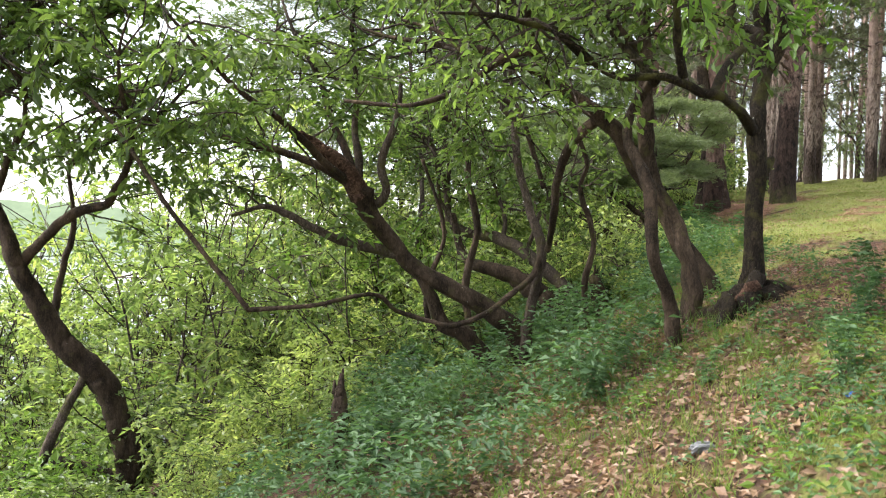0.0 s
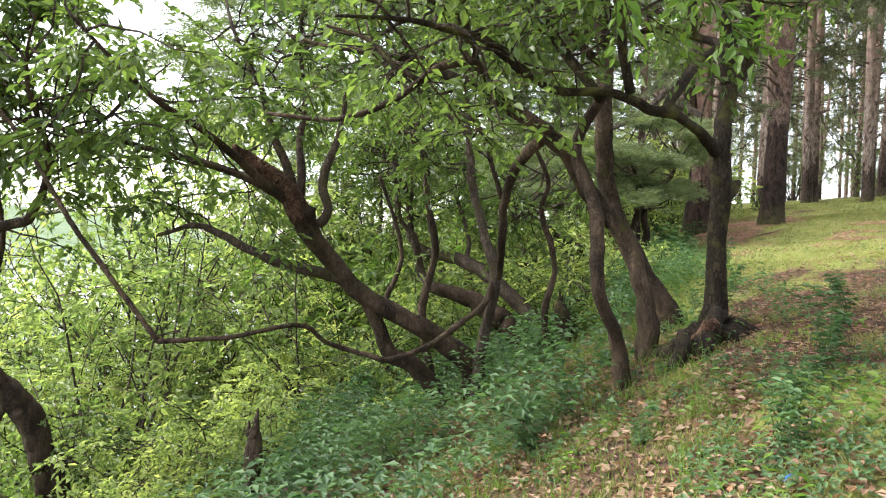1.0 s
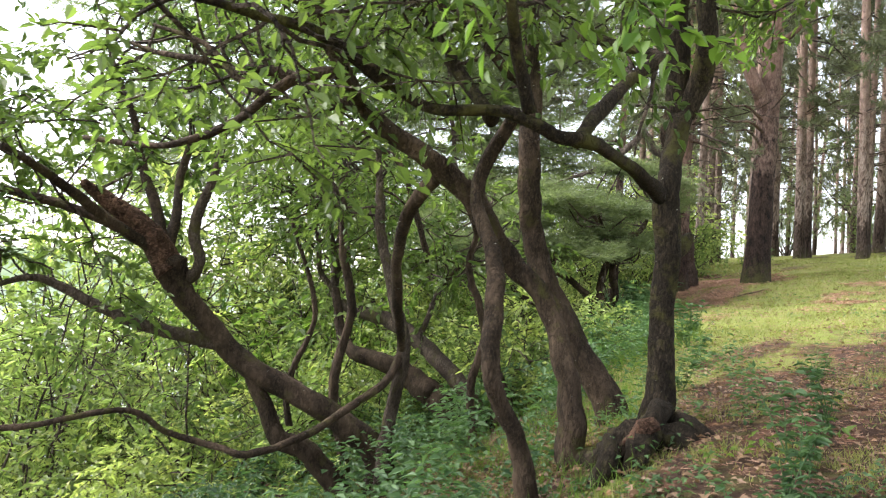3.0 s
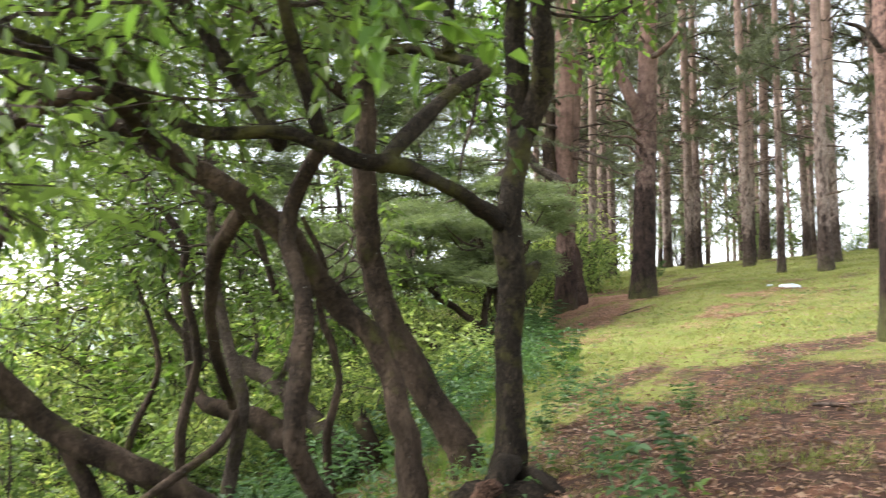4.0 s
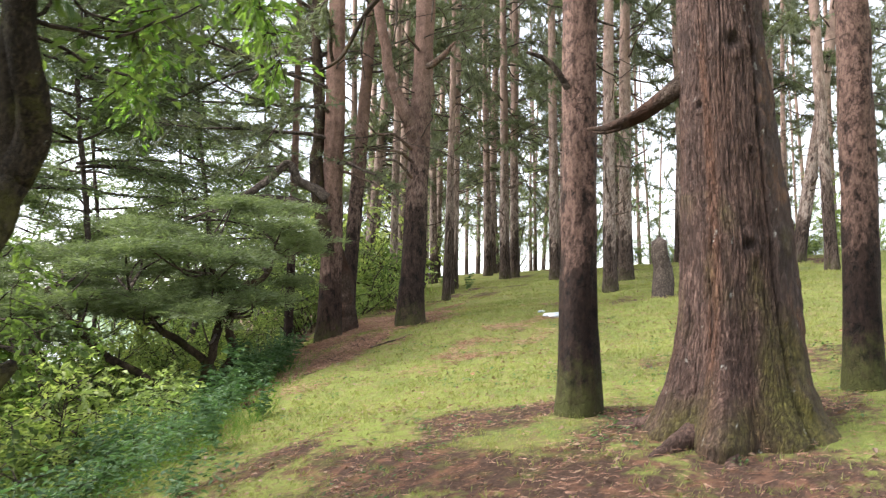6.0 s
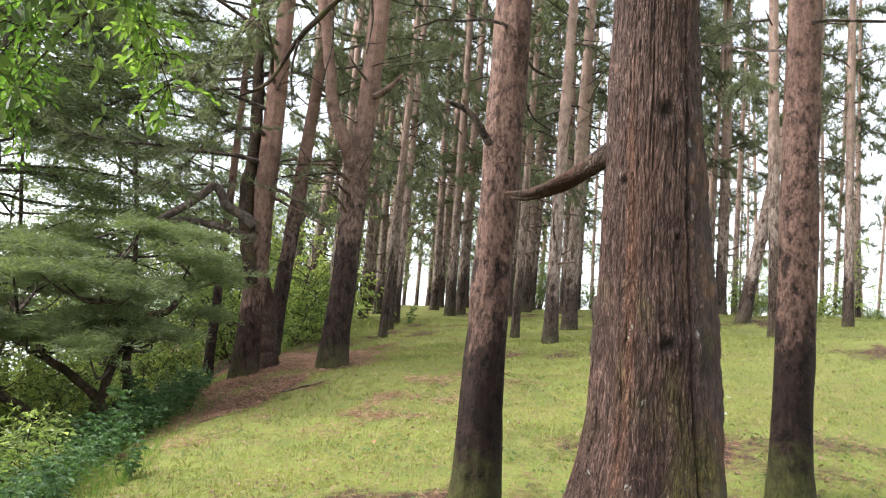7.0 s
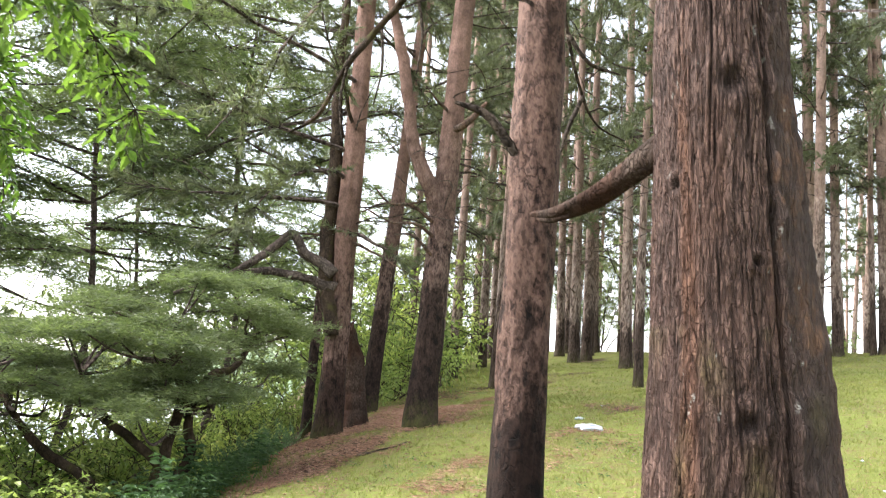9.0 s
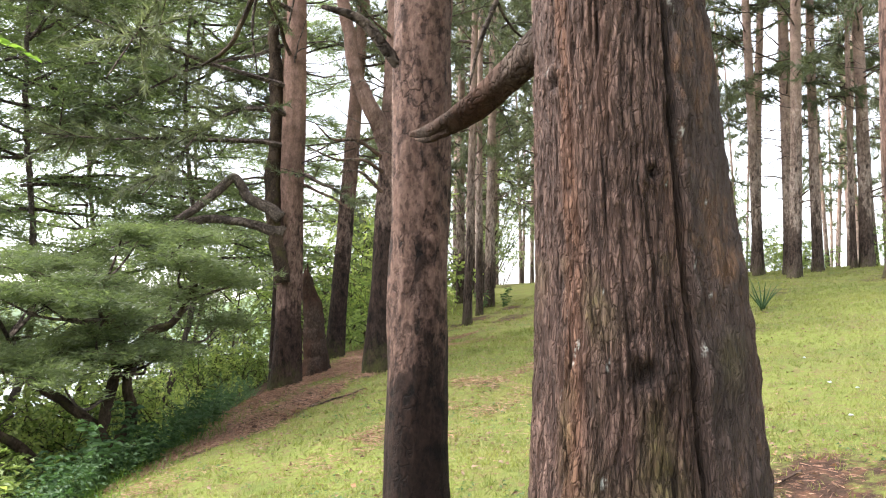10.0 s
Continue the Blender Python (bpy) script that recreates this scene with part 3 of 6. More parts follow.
def limb(name, points, radii, parent, material, sides=12, rough=0.06, seed=0, label=""):
    """One limb of a tree as its own part. Returns its centre line."""
    rng = np.random.default_rng(seed)
    rr = np.interp(np.linspace(0, 1, len(points)), np.linspace(0, 1, len(radii)), radii)
    line = spline([(*p, r) for p, r in zip(points, rr)], max(0.04, min(rr) * 0.7))
    wob = rng.normal(0, 0.12, (len(line), 3)) * line[:, 3:4]
    line[1:-1, :3] += (wob[:-2] + wob[1:-1] + wob[2:]) / 3
    v, q, t = tube(line, sides, rough, rng)
    mesh_part(name, raw_mesh(name, v, q, t, True), material, parent, label)
    return line


def tree_root(name, at, label, category="tree", group=""):
    ob = new(name)
    ob.empty_display_size = 0.2
    ob.location = at
    return tagged(ob, label=label, category=category, group=group)


def foliage(tree, rng, lines, count, reach, leaf, shoots=7, simple=False, n_leaves=9, material=None, lift=0.05, start=0.35, bend=0.3, droop=0.4, r0=0.012):
    """Grows side branches with leafy shoots from the limbs: one part of twigs and one crown."""
    twigs, crown = Pile(), Pile()
    lens = np.array([len(l) for l in lines], float)
    for k in rng.choice(len(lines), count, p=lens / lens.sum()):
        line = lines[k]
        i = int(rng.uniform(start, 1.0) * (len(line) - 1))
        d = unit(rng.normal(0, 1, 3) * (1, 1, 0.7) + (0, 0, 0.2))
        side = wander(rng, line[i, :3], d, reach * rng.uniform(0.5, 1.2), r0, 0.003, bend, lift, 8)
        v, q, t = tube(side, 4)
        twigs.add(v, q, t)
        picks = rng.integers(4, len(side), shoots)
        dirs = unit(rng.normal(0, 1, (shoots, 3)) * (1, 1, 0.45) + 0.5 * d)
        roots = side[picks, :3]
        stems, leaves = leafy_twigs(rng, roots, dirs, 0.34, n_leaves, leaf, droop, simple=simple)
        twigs.add(*stems)
        crown.add(*leaves)
    mesh_part("twig_growth", twigs.mesh("twig_growth"), TWIG, tree, kind="stuff")
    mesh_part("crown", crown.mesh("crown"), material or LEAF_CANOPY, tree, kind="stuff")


def free(tree):
    """Keeps the parts where they stand when the tree's Empty is not at the origin."""
    inv = Matrix.Translation(tree.location).inverted()
    for c in tree.children:
        c.matrix_parent_inverse = inv


# ---- ground, lake, far shore ----
def build_ground():
    xs = np.concatenate([-1.0 * np.geomspace(9, 900, 30)[::-1], np.arange(-8.9, 24, 0.23), np.geomspace(24.2, 900, 30)])
    ys = np.concatenate([-1.0 * np.geomspace(4, 600, 20)[::-1], np.arange(-3.9, 34, 0.23), np.geomspace(34.3, 900, 30)])
    X, Y = np.meshgrid(xs, ys, indexing="ij")
    Z = ground_z(np.clip(X, -60, 90), np.clip(Y, -40, 80))
    v = np.stack([X, Y, Z], -1).reshape(-1, 3)
    nx, ny = len(xs), len(ys)
    i, j = np.meshgrid(np.arange(nx - 1), np.arange(ny - 1), indexing="ij")
    q = np.stack([i * ny + j, (i + 1) * ny + j, (i + 1) * ny + j + 1, i * ny + j + 1], -1)
    me = raw_mesh("ground", v, q.reshape(-1, 4), None, True)
    at = me.attributes.new("soil", "FLOAT", "POINT")
    at.data.foreach_set("value", soil_mask(X, Y).ravel().astype(np.float32))
    ob = mesh_part("ground", me, GROUND)
    tagged(ob, label="sloping woodland ground of short grass, soil and needles", category="ground", kind="structure")
    lake = raw_mesh("water", [(-900, -300, -5.0), (60, -300, -5.0), (60, 900, -5.0), (-900, 900, -5.0)], [(0, 1, 2, 3)])
    tagged(mesh_part("water", lake, WATER), label="pale still lake below the wooded bank", category="water", kind="structure")
    rng = np.random.default_rng(5)
    az = np.linspace(-120, 60, 260)
    rows = []
    for k, f in enumerate((0, 0.35, 0.7, 1.0)):
        h = (22 + 9 * np.sin(az * 0.09) + 5 * np.sin(az * 0.23 + 1) + rng.normal(0, 0.8, len(az))) * f - 6
        d = 420 + 60 * f
        rows.append(np.stack([np.sin(np.radians(az)) * d, np.cos(np.radians(az)) * d, h], -1))
    v = np.array(rows).reshape(-1, 3)
    n = len(az)
    q = [(k * n + i, k * n + i + 1, (k + 1) * n + i + 1, (k + 1) * n + i) for k in range(3) for i in range(n - 1)]
    tagged(mesh_part("backdrop", raw_mesh("backdrop", v, q, None, True), FAR_WOOD), label="distant wooded hills across the lake", category="hills", kind="structure")


build_ground()

# ---- gnarled broadleaf trees on the bank ----
def leaning_tree():
    tr = tree_root("broadleaf_tree", (0.85, 8.4, 0.2), "gnarled broadleaf tree leaning out from the bank")
    a = limb("trunk", [(0.88, 8.42, 0.12), (0.96, 8.4, 0.54), (0.7, 8.38, 0.81), (0.38, 8.35, 1.0), (0.02, 8.3, 1.17), (-0.24, 8.25, 1.34), (-0.47, 8.15, 1.59), (-0.67, 8.05, 1.84), (-0.77, 8.0, 2.07)], [0.13, 0.11, 0.105, 0.1, 0.1, 0.09, 0.085, 0.09, 0.13], tr, BARK_OAK, 16, 0.08, 1)
    b = limb("broken_limb", [(-0.74, 8.0, 2.0), (-0.93, 7.9, 2.28), (-1.18, 7.8, 2.48), (-1.36, 7.7, 2.61)], [0.12, 0.08, 0.06, 0.03], tr, ROTTEN, 12, 0.14, 2, "rotten reddish broken limb")
    c = limb("trunk", [(0.78, 8.45, 0.1), (0.4, 8.4, 0.55), (0.12, 8.35, 0.72), (-0.01, 8.3, 0.97), (-0.17, 8.27, 1.27)], [0.1, 0.08, 0.07, 0.06], tr, BARK_OAK, 12, 0.07, 3)
    d = limb("branch", [(-0.38, 8.2, 1.44), (-0.7, 8.1, 1.51), (-0.98, 8.0, 1.57), (-1.2, 7.9, 1.67), (-1.52, 7.8, 1.83), (-1.7, 7.7, 1.87), (-1.97, 7.6, 1.77)], [0.06, 0.05, 0.035, 0.018], tr, BARK_PALE, 10, 0.06, 4)
    limb("branch", [(-0.6, 8.02, 1.95), (-0.5, 7.9, 2.08), (-0.57, 7.9, 2.36), (-0.47, 7.9, 2.66), (-0.41, 7.9, 2.92), (-0.39, 7.9, 3.2)], [0.05, 0.045, 0.04, 0.03, 0.02], tr, BARK_PALE, 10, 0.08, 170)
    rng = np.random.default_rng(11)
    ups = [limb("branch", wander(rng, (-0.8, 8.0, 2.1), g, 2.6, 0.05, 0.012, 0.18, 0.04, 7)[:, :3], [0.05, 0.03, 0.012], tr, BARK_OAK, 8, 0.05, 5 + k) for k, g in enumerate([(-0.5, 0.1, 1), (-1, -0.3, 0.7), (-0.2, 0.5, 1), (-1.2, -0.7, 0.45)])]
    foliage(tr, rng, [b, d] + ups * 2, 58, 1.1, 0.1)
    free(tr)


def twisted_tree():
    tr = tree_root("broadleaf_tree", (2.59, 7.2, 1.1), "twisted many-stemmed broadleaf tree with dark mossy limbs")
    be = limb("trunk", [(2.62, 7.2, 0.85), (2.52, 7.25, 1.29), (2.32, 7.3, 1.63), (2.09, 7.3, 2.06), (1.96, 7.3, 2.45), (1.9, 7.25, 2.93), (1.9, 7.3, 3.43), (1.85, 7.35, 3.98), (1.78, 7.4, 4.54)], [0.15, 0.115, 0.1, 0.085, 0.072, 0.07, 0.065, 0.06, 0.04], tr, BARK_OAK, 18, 0.08, 21)
    al = limb("trunk", [(2.2, 6.5, 0.8), (2.15, 6.5, 1.3), (2.11, 6.55, 1.6), (1.98, 6.65, 1.96), (1.74, 6.65, 2.19), (1.54, 6.45, 2.47), (1.31, 6.4, 2.68), (1.04, 6.35, 2.83), (0.84, 6.3, 2.97), (0.71, 6.2, 3.2), (0.65, 6.0, 3.39), (0.59, 5.8, 3.67)], [0.1, 0.08, 0.068, 0.06, 0.064, 0.066, 0.064, 0.06, 0.056, 0.048, 0.038, 0.025], tr, BARK_OAK, 16, 0.08, 22)
    ga = limb("trunk", [(1.9, 6.02, 0.65), (1.85, 5.95, 1.06), (1.76, 5.9, 1.3), (1.63, 5.8, 1.57), (1.64, 5.9, 1.87), (1.63, 6.1, 2.16), (1.53, 6.3, 2.46), (1.57, 6.32, 2.7), (1.72, 6.2, 2.98)], [0.065, 0.05, 0.046, 0.046, 0.042, 0.034], tr, BARK_OAK, 14, 0.09, 23)
    ar = limb("branch", [(1.3, 6.45, 2.64), (1.13, 6.7, 2.43), (1.07, 6.9, 2.16), (1.08, 7.1, 1.87), (1.1, 7.6, 1.54)], [0.045, 0.04, 0.035, 0.03], tr, BARK_OAK, 10, 0.06, 24)
    limb("branch", [(0.84, 6.25, 2.97), (0.75, 6.0, 3.06), (0.53, 6.0, 3.03), (0.37, 6.0, 2.91), (0.16, 6.1, 2.78), (-0.21, 6.2, 2.66), (-0.76, 6.4, 2.71)], [0.04, 0.032, 0.03, 0.026, 0.02, 0.014], tr, BARK_OAK, 10, 0.07, 171)
    limb("branch", [(0.37, 6.0, 2.92), (0.2, 6.0, 3.02), (0.0, 6.05, 3.2), (-0.3, 6.1, 3.3)], [0.022, 0.018, 0.01], tr, BARK_OAK, 8, 0.07, 172)
    rng = np.random.default_rng(25)
    ups = [limb("branch", wander(rng, p, g, 1.6, 0.045, 0.012, 0.2, 0.03, 7)[:, :3], [0.045, 0.028, 0.01], tr, BARK_OAK, 8, 0.05, 26 + k) for k, (p, g) in enumerate([((0.65, 6.0, 3.39), (-1, -0.2, 0.5)), ((0.84, 6.3, 2.97), (-1, 0.4, 0.3)), ((1.85, 7.35, 3.9), (-0.6, 0.5, 0.6)), ((1.78, 7.4, 4.5), (0.5, -0.6, 0.5)), ((0.6, 5.8, 3.6), (0.3, -1, 0.3)), ((1.9, 7.3, 3.4), (-0.9, -0.4, 0.5))])]
    foliage(tr, rng, [al[len(al) // 2:], be[len(be) // 2:]] + ups * 2, 112, 1.0, 0.076, lift=0.05)
    free(tr)


SPRIG_TREE = []


def forked_tree():
    tr = tree_root("broadleaf_tree", (2.63, 6.35, 1.3), "slender forked broadleaf tree with brown mossy bark")
    c0 = limb("trunk", [(2.66, 6.5, 1.1), (2.68, 6.53, 1.52), (2.67, 6.54, 1.92), (2.69, 6.55, 2.28), (2.66, 6.55, 2.51), (2.68, 6.56, 2.69), (2.74, 6.68, 2.93), (2.79, 6.75, 3.2)], [0.12, 0.085, 0.076, 0.078, 0.08, 0.066, 0.062, 0.072], tr, BARK_MOSS, 22, 0.07, 31)
    limb("burl", [(2.66, 6.56, 2.24), (2.72, 6.58, 2.31), (2.79, 6.62, 2.35), (2.85, 6.66, 2.4)], [0.06, 0.056, 0.045, 0.026], tr, BARK_MOSS, 20, 0.2, 32)
    r = limb("branch", [(2.79, 6.74, 3.16), (2.86, 6.7, 3.33), (2.87, 6.6, 3.48), (2.84, 6.5, 3.64), (2.83, 6.48, 4.05), (2.82, 6.55, 4.7)], [0.078, 0.072, 0.068, 0.06, 0.05, 0.03], tr, BARK_MOSS, 14, 0.06, 33)
    l = limb("branch", [(2.79, 6.75, 3.16), (2.76, 6.76, 3.4), (2.75, 6.76, 3.7), (2.74, 6.76, 4.1), (2.72, 6.75, 4.54)], [0.075, 0.065, 0.055, 0.04], tr, BARK_MOSS, 14, 0.06, 34)
    b = limb("branch", [(2.61, 6.5, 2.61), (2.43, 6.2, 2.65), (2.2, 5.9, 2.71), (2.02, 5.65, 2.72), (1.87, 5.55, 2.71), (1.72, 5.5, 2.76), (1.55, 5.5, 2.8), (1.26, 5.5, 2.79), (1.06, 5.5, 2.89)], [0.05, 0.04, 0.034, 0.035, 0.033, 0.032, 0.028, 0.024, 0.015], tr, BARK_MOSS, 12, 0.08, 35)
    v = limb("branch", [(1.96, 5.6, 2.7), (2.15, 5.85, 2.97), (2.34, 6.0, 3.18), (2.46, 6.05, 3.28), (2.34, 6.2, 3.37), (2.11, 6.3, 3.45), (1.88, 6.4, 3.42)], [0.037, 0.036, 0.033, 0.034, 0.03, 0.025, 0.016], tr, BARK_MOSS, 12, 0.08, 36)
    k = limb("branch", [(1.56, 5.6, 2.77), (1.4, 5.75, 3.02), (1.23, 5.8, 3.26), (1.09, 5.8, 3.49), (0.96, 5.8, 3.82)], [0.036, 0.035, 0.032, 0.028, 0.016], tr, BARK_MOSS, 12, 0.08, 37)
    limb("twig", [(2.43, 6.05, 3.25), (2.4, 6.0, 3.05), (2.35, 6.0, 2.87), (2.33, 6.0, 2.73)], [0.012, 0.01, 0.005], tr, TWIG, 6, 0.05, 38)
    limb("root", [(2.84, 6.04, 1.16), (2.72, 6.1, 1.24), (2.58, 6.14, 1.22), (2.42, 6.2, 1.16), (2.3, 6.32, 1.06), (2.2, 6.5, 0.92)], [0.03, 0.07, 0.1, 0.12, 0.11, 0.06], tr, BARK_MOSS, 44, 0.26, 39, "dark gnarled exposed root")
    limb("root", [(2.66, 6.46, 1.3), (2.6, 6.3, 1.32), (2.5, 6.12, 1.3), (2.42, 5.98, 1.2), (2.36, 5.9, 1.06)], [0.08, 0.085, 0.075, 0.06, 0.03], tr, BARK_MOSS, 36, 0.24, 240)
    limb("root", [(2.7, 6.4, 1.3), (2.78, 6.22, 1.3), (2.86, 6.1, 1.24), (2.9, 5.98, 1.12)], [0.07, 0.065, 0.05, 0.025], tr, BARK_MOSS, 30, 0.24, 241)
    limb("root", [(2.3, 6.1, 1.2), (2.26, 5.98, 1.14), (2.2, 5.9, 1.0)], [0.06, 0.07, 0.05], tr, BARK_MOSS, 30, 0.28, 242)
    limb("root", [(2.52, 6.0, 1.35), (2.47, 6.05, 1.31), (2.41, 6.16, 1.22)], [0.03, 0.05, 0.045], tr, ROTTEN, 20, 0.3, 139, "broken reddish rotten root")
    limb("root", [(2.75, 6.3, 1.24), (2.9, 6.25, 1.27), (3.08, 6.22, 1.26)], [0.04, 0.025, 0.01], tr, BARK_MOSS, 12, 0.15, 239)
    rng = np.random.default_rng(40)
    ups = [limb("branch", wander(rng, p, g, 1.5, 0.035, 0.01, 0.2, 0.02, 7)[:, :3], [0.035, 0.02, 0.008], tr, BARK_MOSS, 8, 0.05, 41 + j) for j, (p, g) in enumerate([((1.06, 5.5, 2.89), (-0.6, -0.6, 0.5)), ((2.83, 6.48, 4.1), (0.6, 0.4, 0.7)), ((2.73, 6.75, 4.4), (-0.5, 0.2, 0.7)), ((0.96, 5.8, 3.8), (-0.4, -0.8, 0.1)), ((2.82, 6.55, 4.65), (-0.3, 0.5, 0.6)), ((1.72, 5.5, 2.8), (-0.3, -0.2, 1.2)), ((2.3, 6.2, 3.4), (0.1, 0.2, 1.0))])]
    SPRIG_TREE.append(tr)
    foliage(tr, rng, [v, k, r, l] + ups * 2, 120, 0.95, 0.076, lift=0.03, start=0.35)
    free(tr)


def thicket_tree():
    tr = tree_root("broadleaf_tree", (1.85, 9.55, 0.5), "arching mossy broadleaf tree with pale upper limbs")
    limb("trunk", [(1.73, 9.6, 0.4), (1.49, 9.7, 0.81), (1.22, 9.8, 1.05), (0.93, 9.9, 1.2), (0.58, 10.0, 1.27), (0.36, 10.2, 1.43), (0.2, 10.4, 1.95)], [0.15, 0.13, 0.12, 0.1, 0.08, 0.06, 0.04], tr, BARK_OAK, 14, 0.08, 51)
    d2 = limb("trunk", [(1.96, 9.5, 0.4), (1.76, 9.6, 0.86), (1.49, 9.8, 1.19), (1.15, 10.0, 1.47), (0.87, 10.2, 1.63), (0.44, 10.6, 1.72), (0.17, 10.7, 1.88), (0.11, 10.8, 2.35), (-0.14, 10.8, 2.96), (-0.46, 10.8, 3.18)], [0.12, 0.1, 0.09, 0.08, 0.07, 0.06, 0.05, 0.035, 0.02], tr, BARK_PALE, 14, 0.07, 52)
    e = limb("trunk", [(0.97, 8.2, 0.3), (1.02, 8.1, 0.95), (1.1, 8.0, 1.51), (0.97, 8.1, 1.95), (0.84, 8.2, 2.46), (0.79, 8.3, 2.88), (0.73, 8.3, 3.45)], [0.06, 0.055, 0.05, 0.045, 0.04, 0.03, 0.02], tr, BARK_PALE, 12, 0.07, 53)
    for k, (pts, rr) in enumerate([([(0.55, 9.5, 0.2), (0.38, 9.5, 1.0), (0.5, 9.5, 1.75), (0.37, 9.5, 2.32), (0.35, 9.5, 2.74), (0.14, 9.5, 3.05), (-0.02, 9.5, 3.09)], [0.05, 0.045, 0.04, 0.035, 0.02]), ([(1.75, 8.7, 0.5), (1.66, 8.6, 1.15), (1.74, 8.6, 1.65), (1.58, 8.6, 2.2), (1.62, 8.5, 2.5), (1.45, 8.4, 2.86)], [0.04, 0.032, 0.028, 0.02]), ([(1.23, 9.0, 2.24), (0.93, 9.0, 3.07), (0.71, 9.0, 3.25), (0.5, 9.0, 3.44)], [0.03, 0.028, 0.02]), ([(0.1, 9.7, 0.0), (-0.1, 9.7, 0.9), (0.1, 9.8, 1.7), (-0.2, 9.8, 2.6)], [0.04, 0.03, 0.02])]):
        limb("stem", pts, rr, tr, BARK_OAK, 10, 0.08, 160 + k)
    rng = np.random.default_rng(54)
    ups = [limb("branch", wander(rng, p, g, 1.8, 0.035, 0.01, 0.25, 0.03, 7)[:, :3], [0.035, 0.02, 0.008], tr, BARK_PALE, 8, 0.05, 55 + j) for j, (p, g) in enumerate([((0.2, 10.4, 1.9), (-0.7, 0, 1)), ((0.11, 10.8, 2.3), (0.5, 0.2, 1)), ((0.87, 10.2, 1.63), (0.3, 0.3, 1)), ((0.8, 8.3, 2.9), (-0.8, 0.2, 0.6)), ((1.15, 10, 1.47), (0.6, 0.1, 1))])]
    foliage(tr, rng, [d2[len(d2) // 2:], e[len(e) // 2:]] + ups * 2, 120, 0.95, 0.085, lift=0.02)
    free(tr)


def bank_tree():
    tr = tree_root("broadleaf_tree", (-3.14, 8.5, -1.2), "dark crooked broadleaf tree low on the bank")
    a = limb("trunk", [(-3.14, 8.5, -1.5), (-3.34, 8.5, -0.64), (-3.49, 8.45, -0.14), (-3.92, 8.3, 0.42), (-4.24, 8.2, 0.95), (-4.37, 8.1, 1.36), (-4.53, 8.1, 1.71), (-4.75, 8.1, 2.22), (-4.82, 8.0, 3.02)], [0.15, 0.13, 0.13, 0.11, 0.1, 0.09, 0.08, 0.07, 0.04], tr, BARK_OAK, 16, 0.1, 61)
    b = limb("branch", [(-4.37, 8.2, 1.14), (-4.08, 8.1, 1.43), (-3.69, 8.0, 1.74), (-3.31, 7.9, 1.84)], [0.06, 0.055, 0.05, 0.04], tr, BARK_OAK, 12, 0.1, 62)
    limb("stub", [(-3.2, 8.5, -1.3), (-3.18, 8.5, -0.76), (-3.2, 8.5, -0.51)], [0.1, 0.09, 0.06], tr, BARK_OAK, 12, 0.12, 63)
    limb("root", [(-4.46, 8.4, -1.26), (-3.99, 8.4, -0.94), (-3.42, 8.5, -1.09)], [0.06, 0.06, 0.06], tr, BARK_PALE, 10, 0.08, 64)
    limb("branch", [(-4.24, 8.2, -1.3), (-3.98, 8.2, -0.7), (-3.78, 8.3, -0.18), (-3.62, 8.4, 0.17)], [0.06, 0.05, 0.045], tr, BARK_PALE, 10, 0.08, 65)
    c = limb("branch", [(-4.4, 9.0, 0.3), (-4.28, 9.0, 1.09), (-4.16, 9.0, 1.62), (-4.2, 8.9, 2.3)], [0.05, 0.04, 0.03, 0.02], tr, BARK_OAK, 10, 0.08, 66)
    rng = np.random.default_rng(67)
    ups = [limb("branch", wander(rng, p, g, 2.3, 0.045, 0.01, 0.2, 0.03, 8)[:, :3], [0.045, 0.025, 0.008], tr, BARK_OAK, 8, 0.05, 68 + j) for j, (p, g) in enumerate([((-4.82, 8, 3.0), (0.7, -0.3, 0.6)), ((-4.6, 8.1, 1.8), (0.5, -0.6, 1)), ((-3.31, 7.9, 1.84), (0.5, -0.2, 0.8)), ((-4.82, 8, 3.0), (-0.3, -0.2, 1)), ((-4.2, 8.9, 2.3), (0.8, 0.3, 0.7)), ((-4.8, 8, 2.6), (1, -0.8, 0.4)), ((-4.7, 8.1, 2.8), (1, 0.1, 0.75)), ((-4.82, 8, 3.0), (0.9, 0.6, 0.9))])]
    foliage(tr, rng, [b] + ups * 3, 150, 1.1, 0.115, start=0.2, simple=False)
    free(tr)


def hanging_vine():
    vn = tree_root("vine", (-1.49, 6.4, 0.98), "thin bare woody vine looping between the trees", "vine")
    limb("stem", [(-3.06, 6.8, 2.77), (-2.74, 6.7, 2.47), (-2.4, 6.55, 2.06), (-2.19, 6.5, 1.78), (-1.89, 6.45, 1.44), (-1.63, 6.4, 1.15), (-1.49, 6.4, 0.98)], [0.016, 0.019, 0.021, 0.021], vn, BARK_OAK, 10, 0.06, 71)
    limb("stem", [(-1.5, 6.4, 0.98), (-1.22, 6.45, 1.0), (-0.95, 6.5, 1.03), (-0.5, 6.7, 1.12), (-0.31, 6.9, 0.97), (-0.01, 7.0, 0.88), (0.2, 7.0, 0.84), (0.52, 7.3, 0.94), (0.76, 7.6, 1.1), (0.99, 7.85, 1.27), (1.08, 8.0, 1.48)], [0.021, 0.018, 0.019, 0.022, 0.026, 0.03, 0.032], vn, BARK_OAK, 10, 0.06, 72)
    free(vn)


leaning_tree(), twisted_tree(), forked_tree(), thicket_tree(), bank_tree(), hanging_vine()


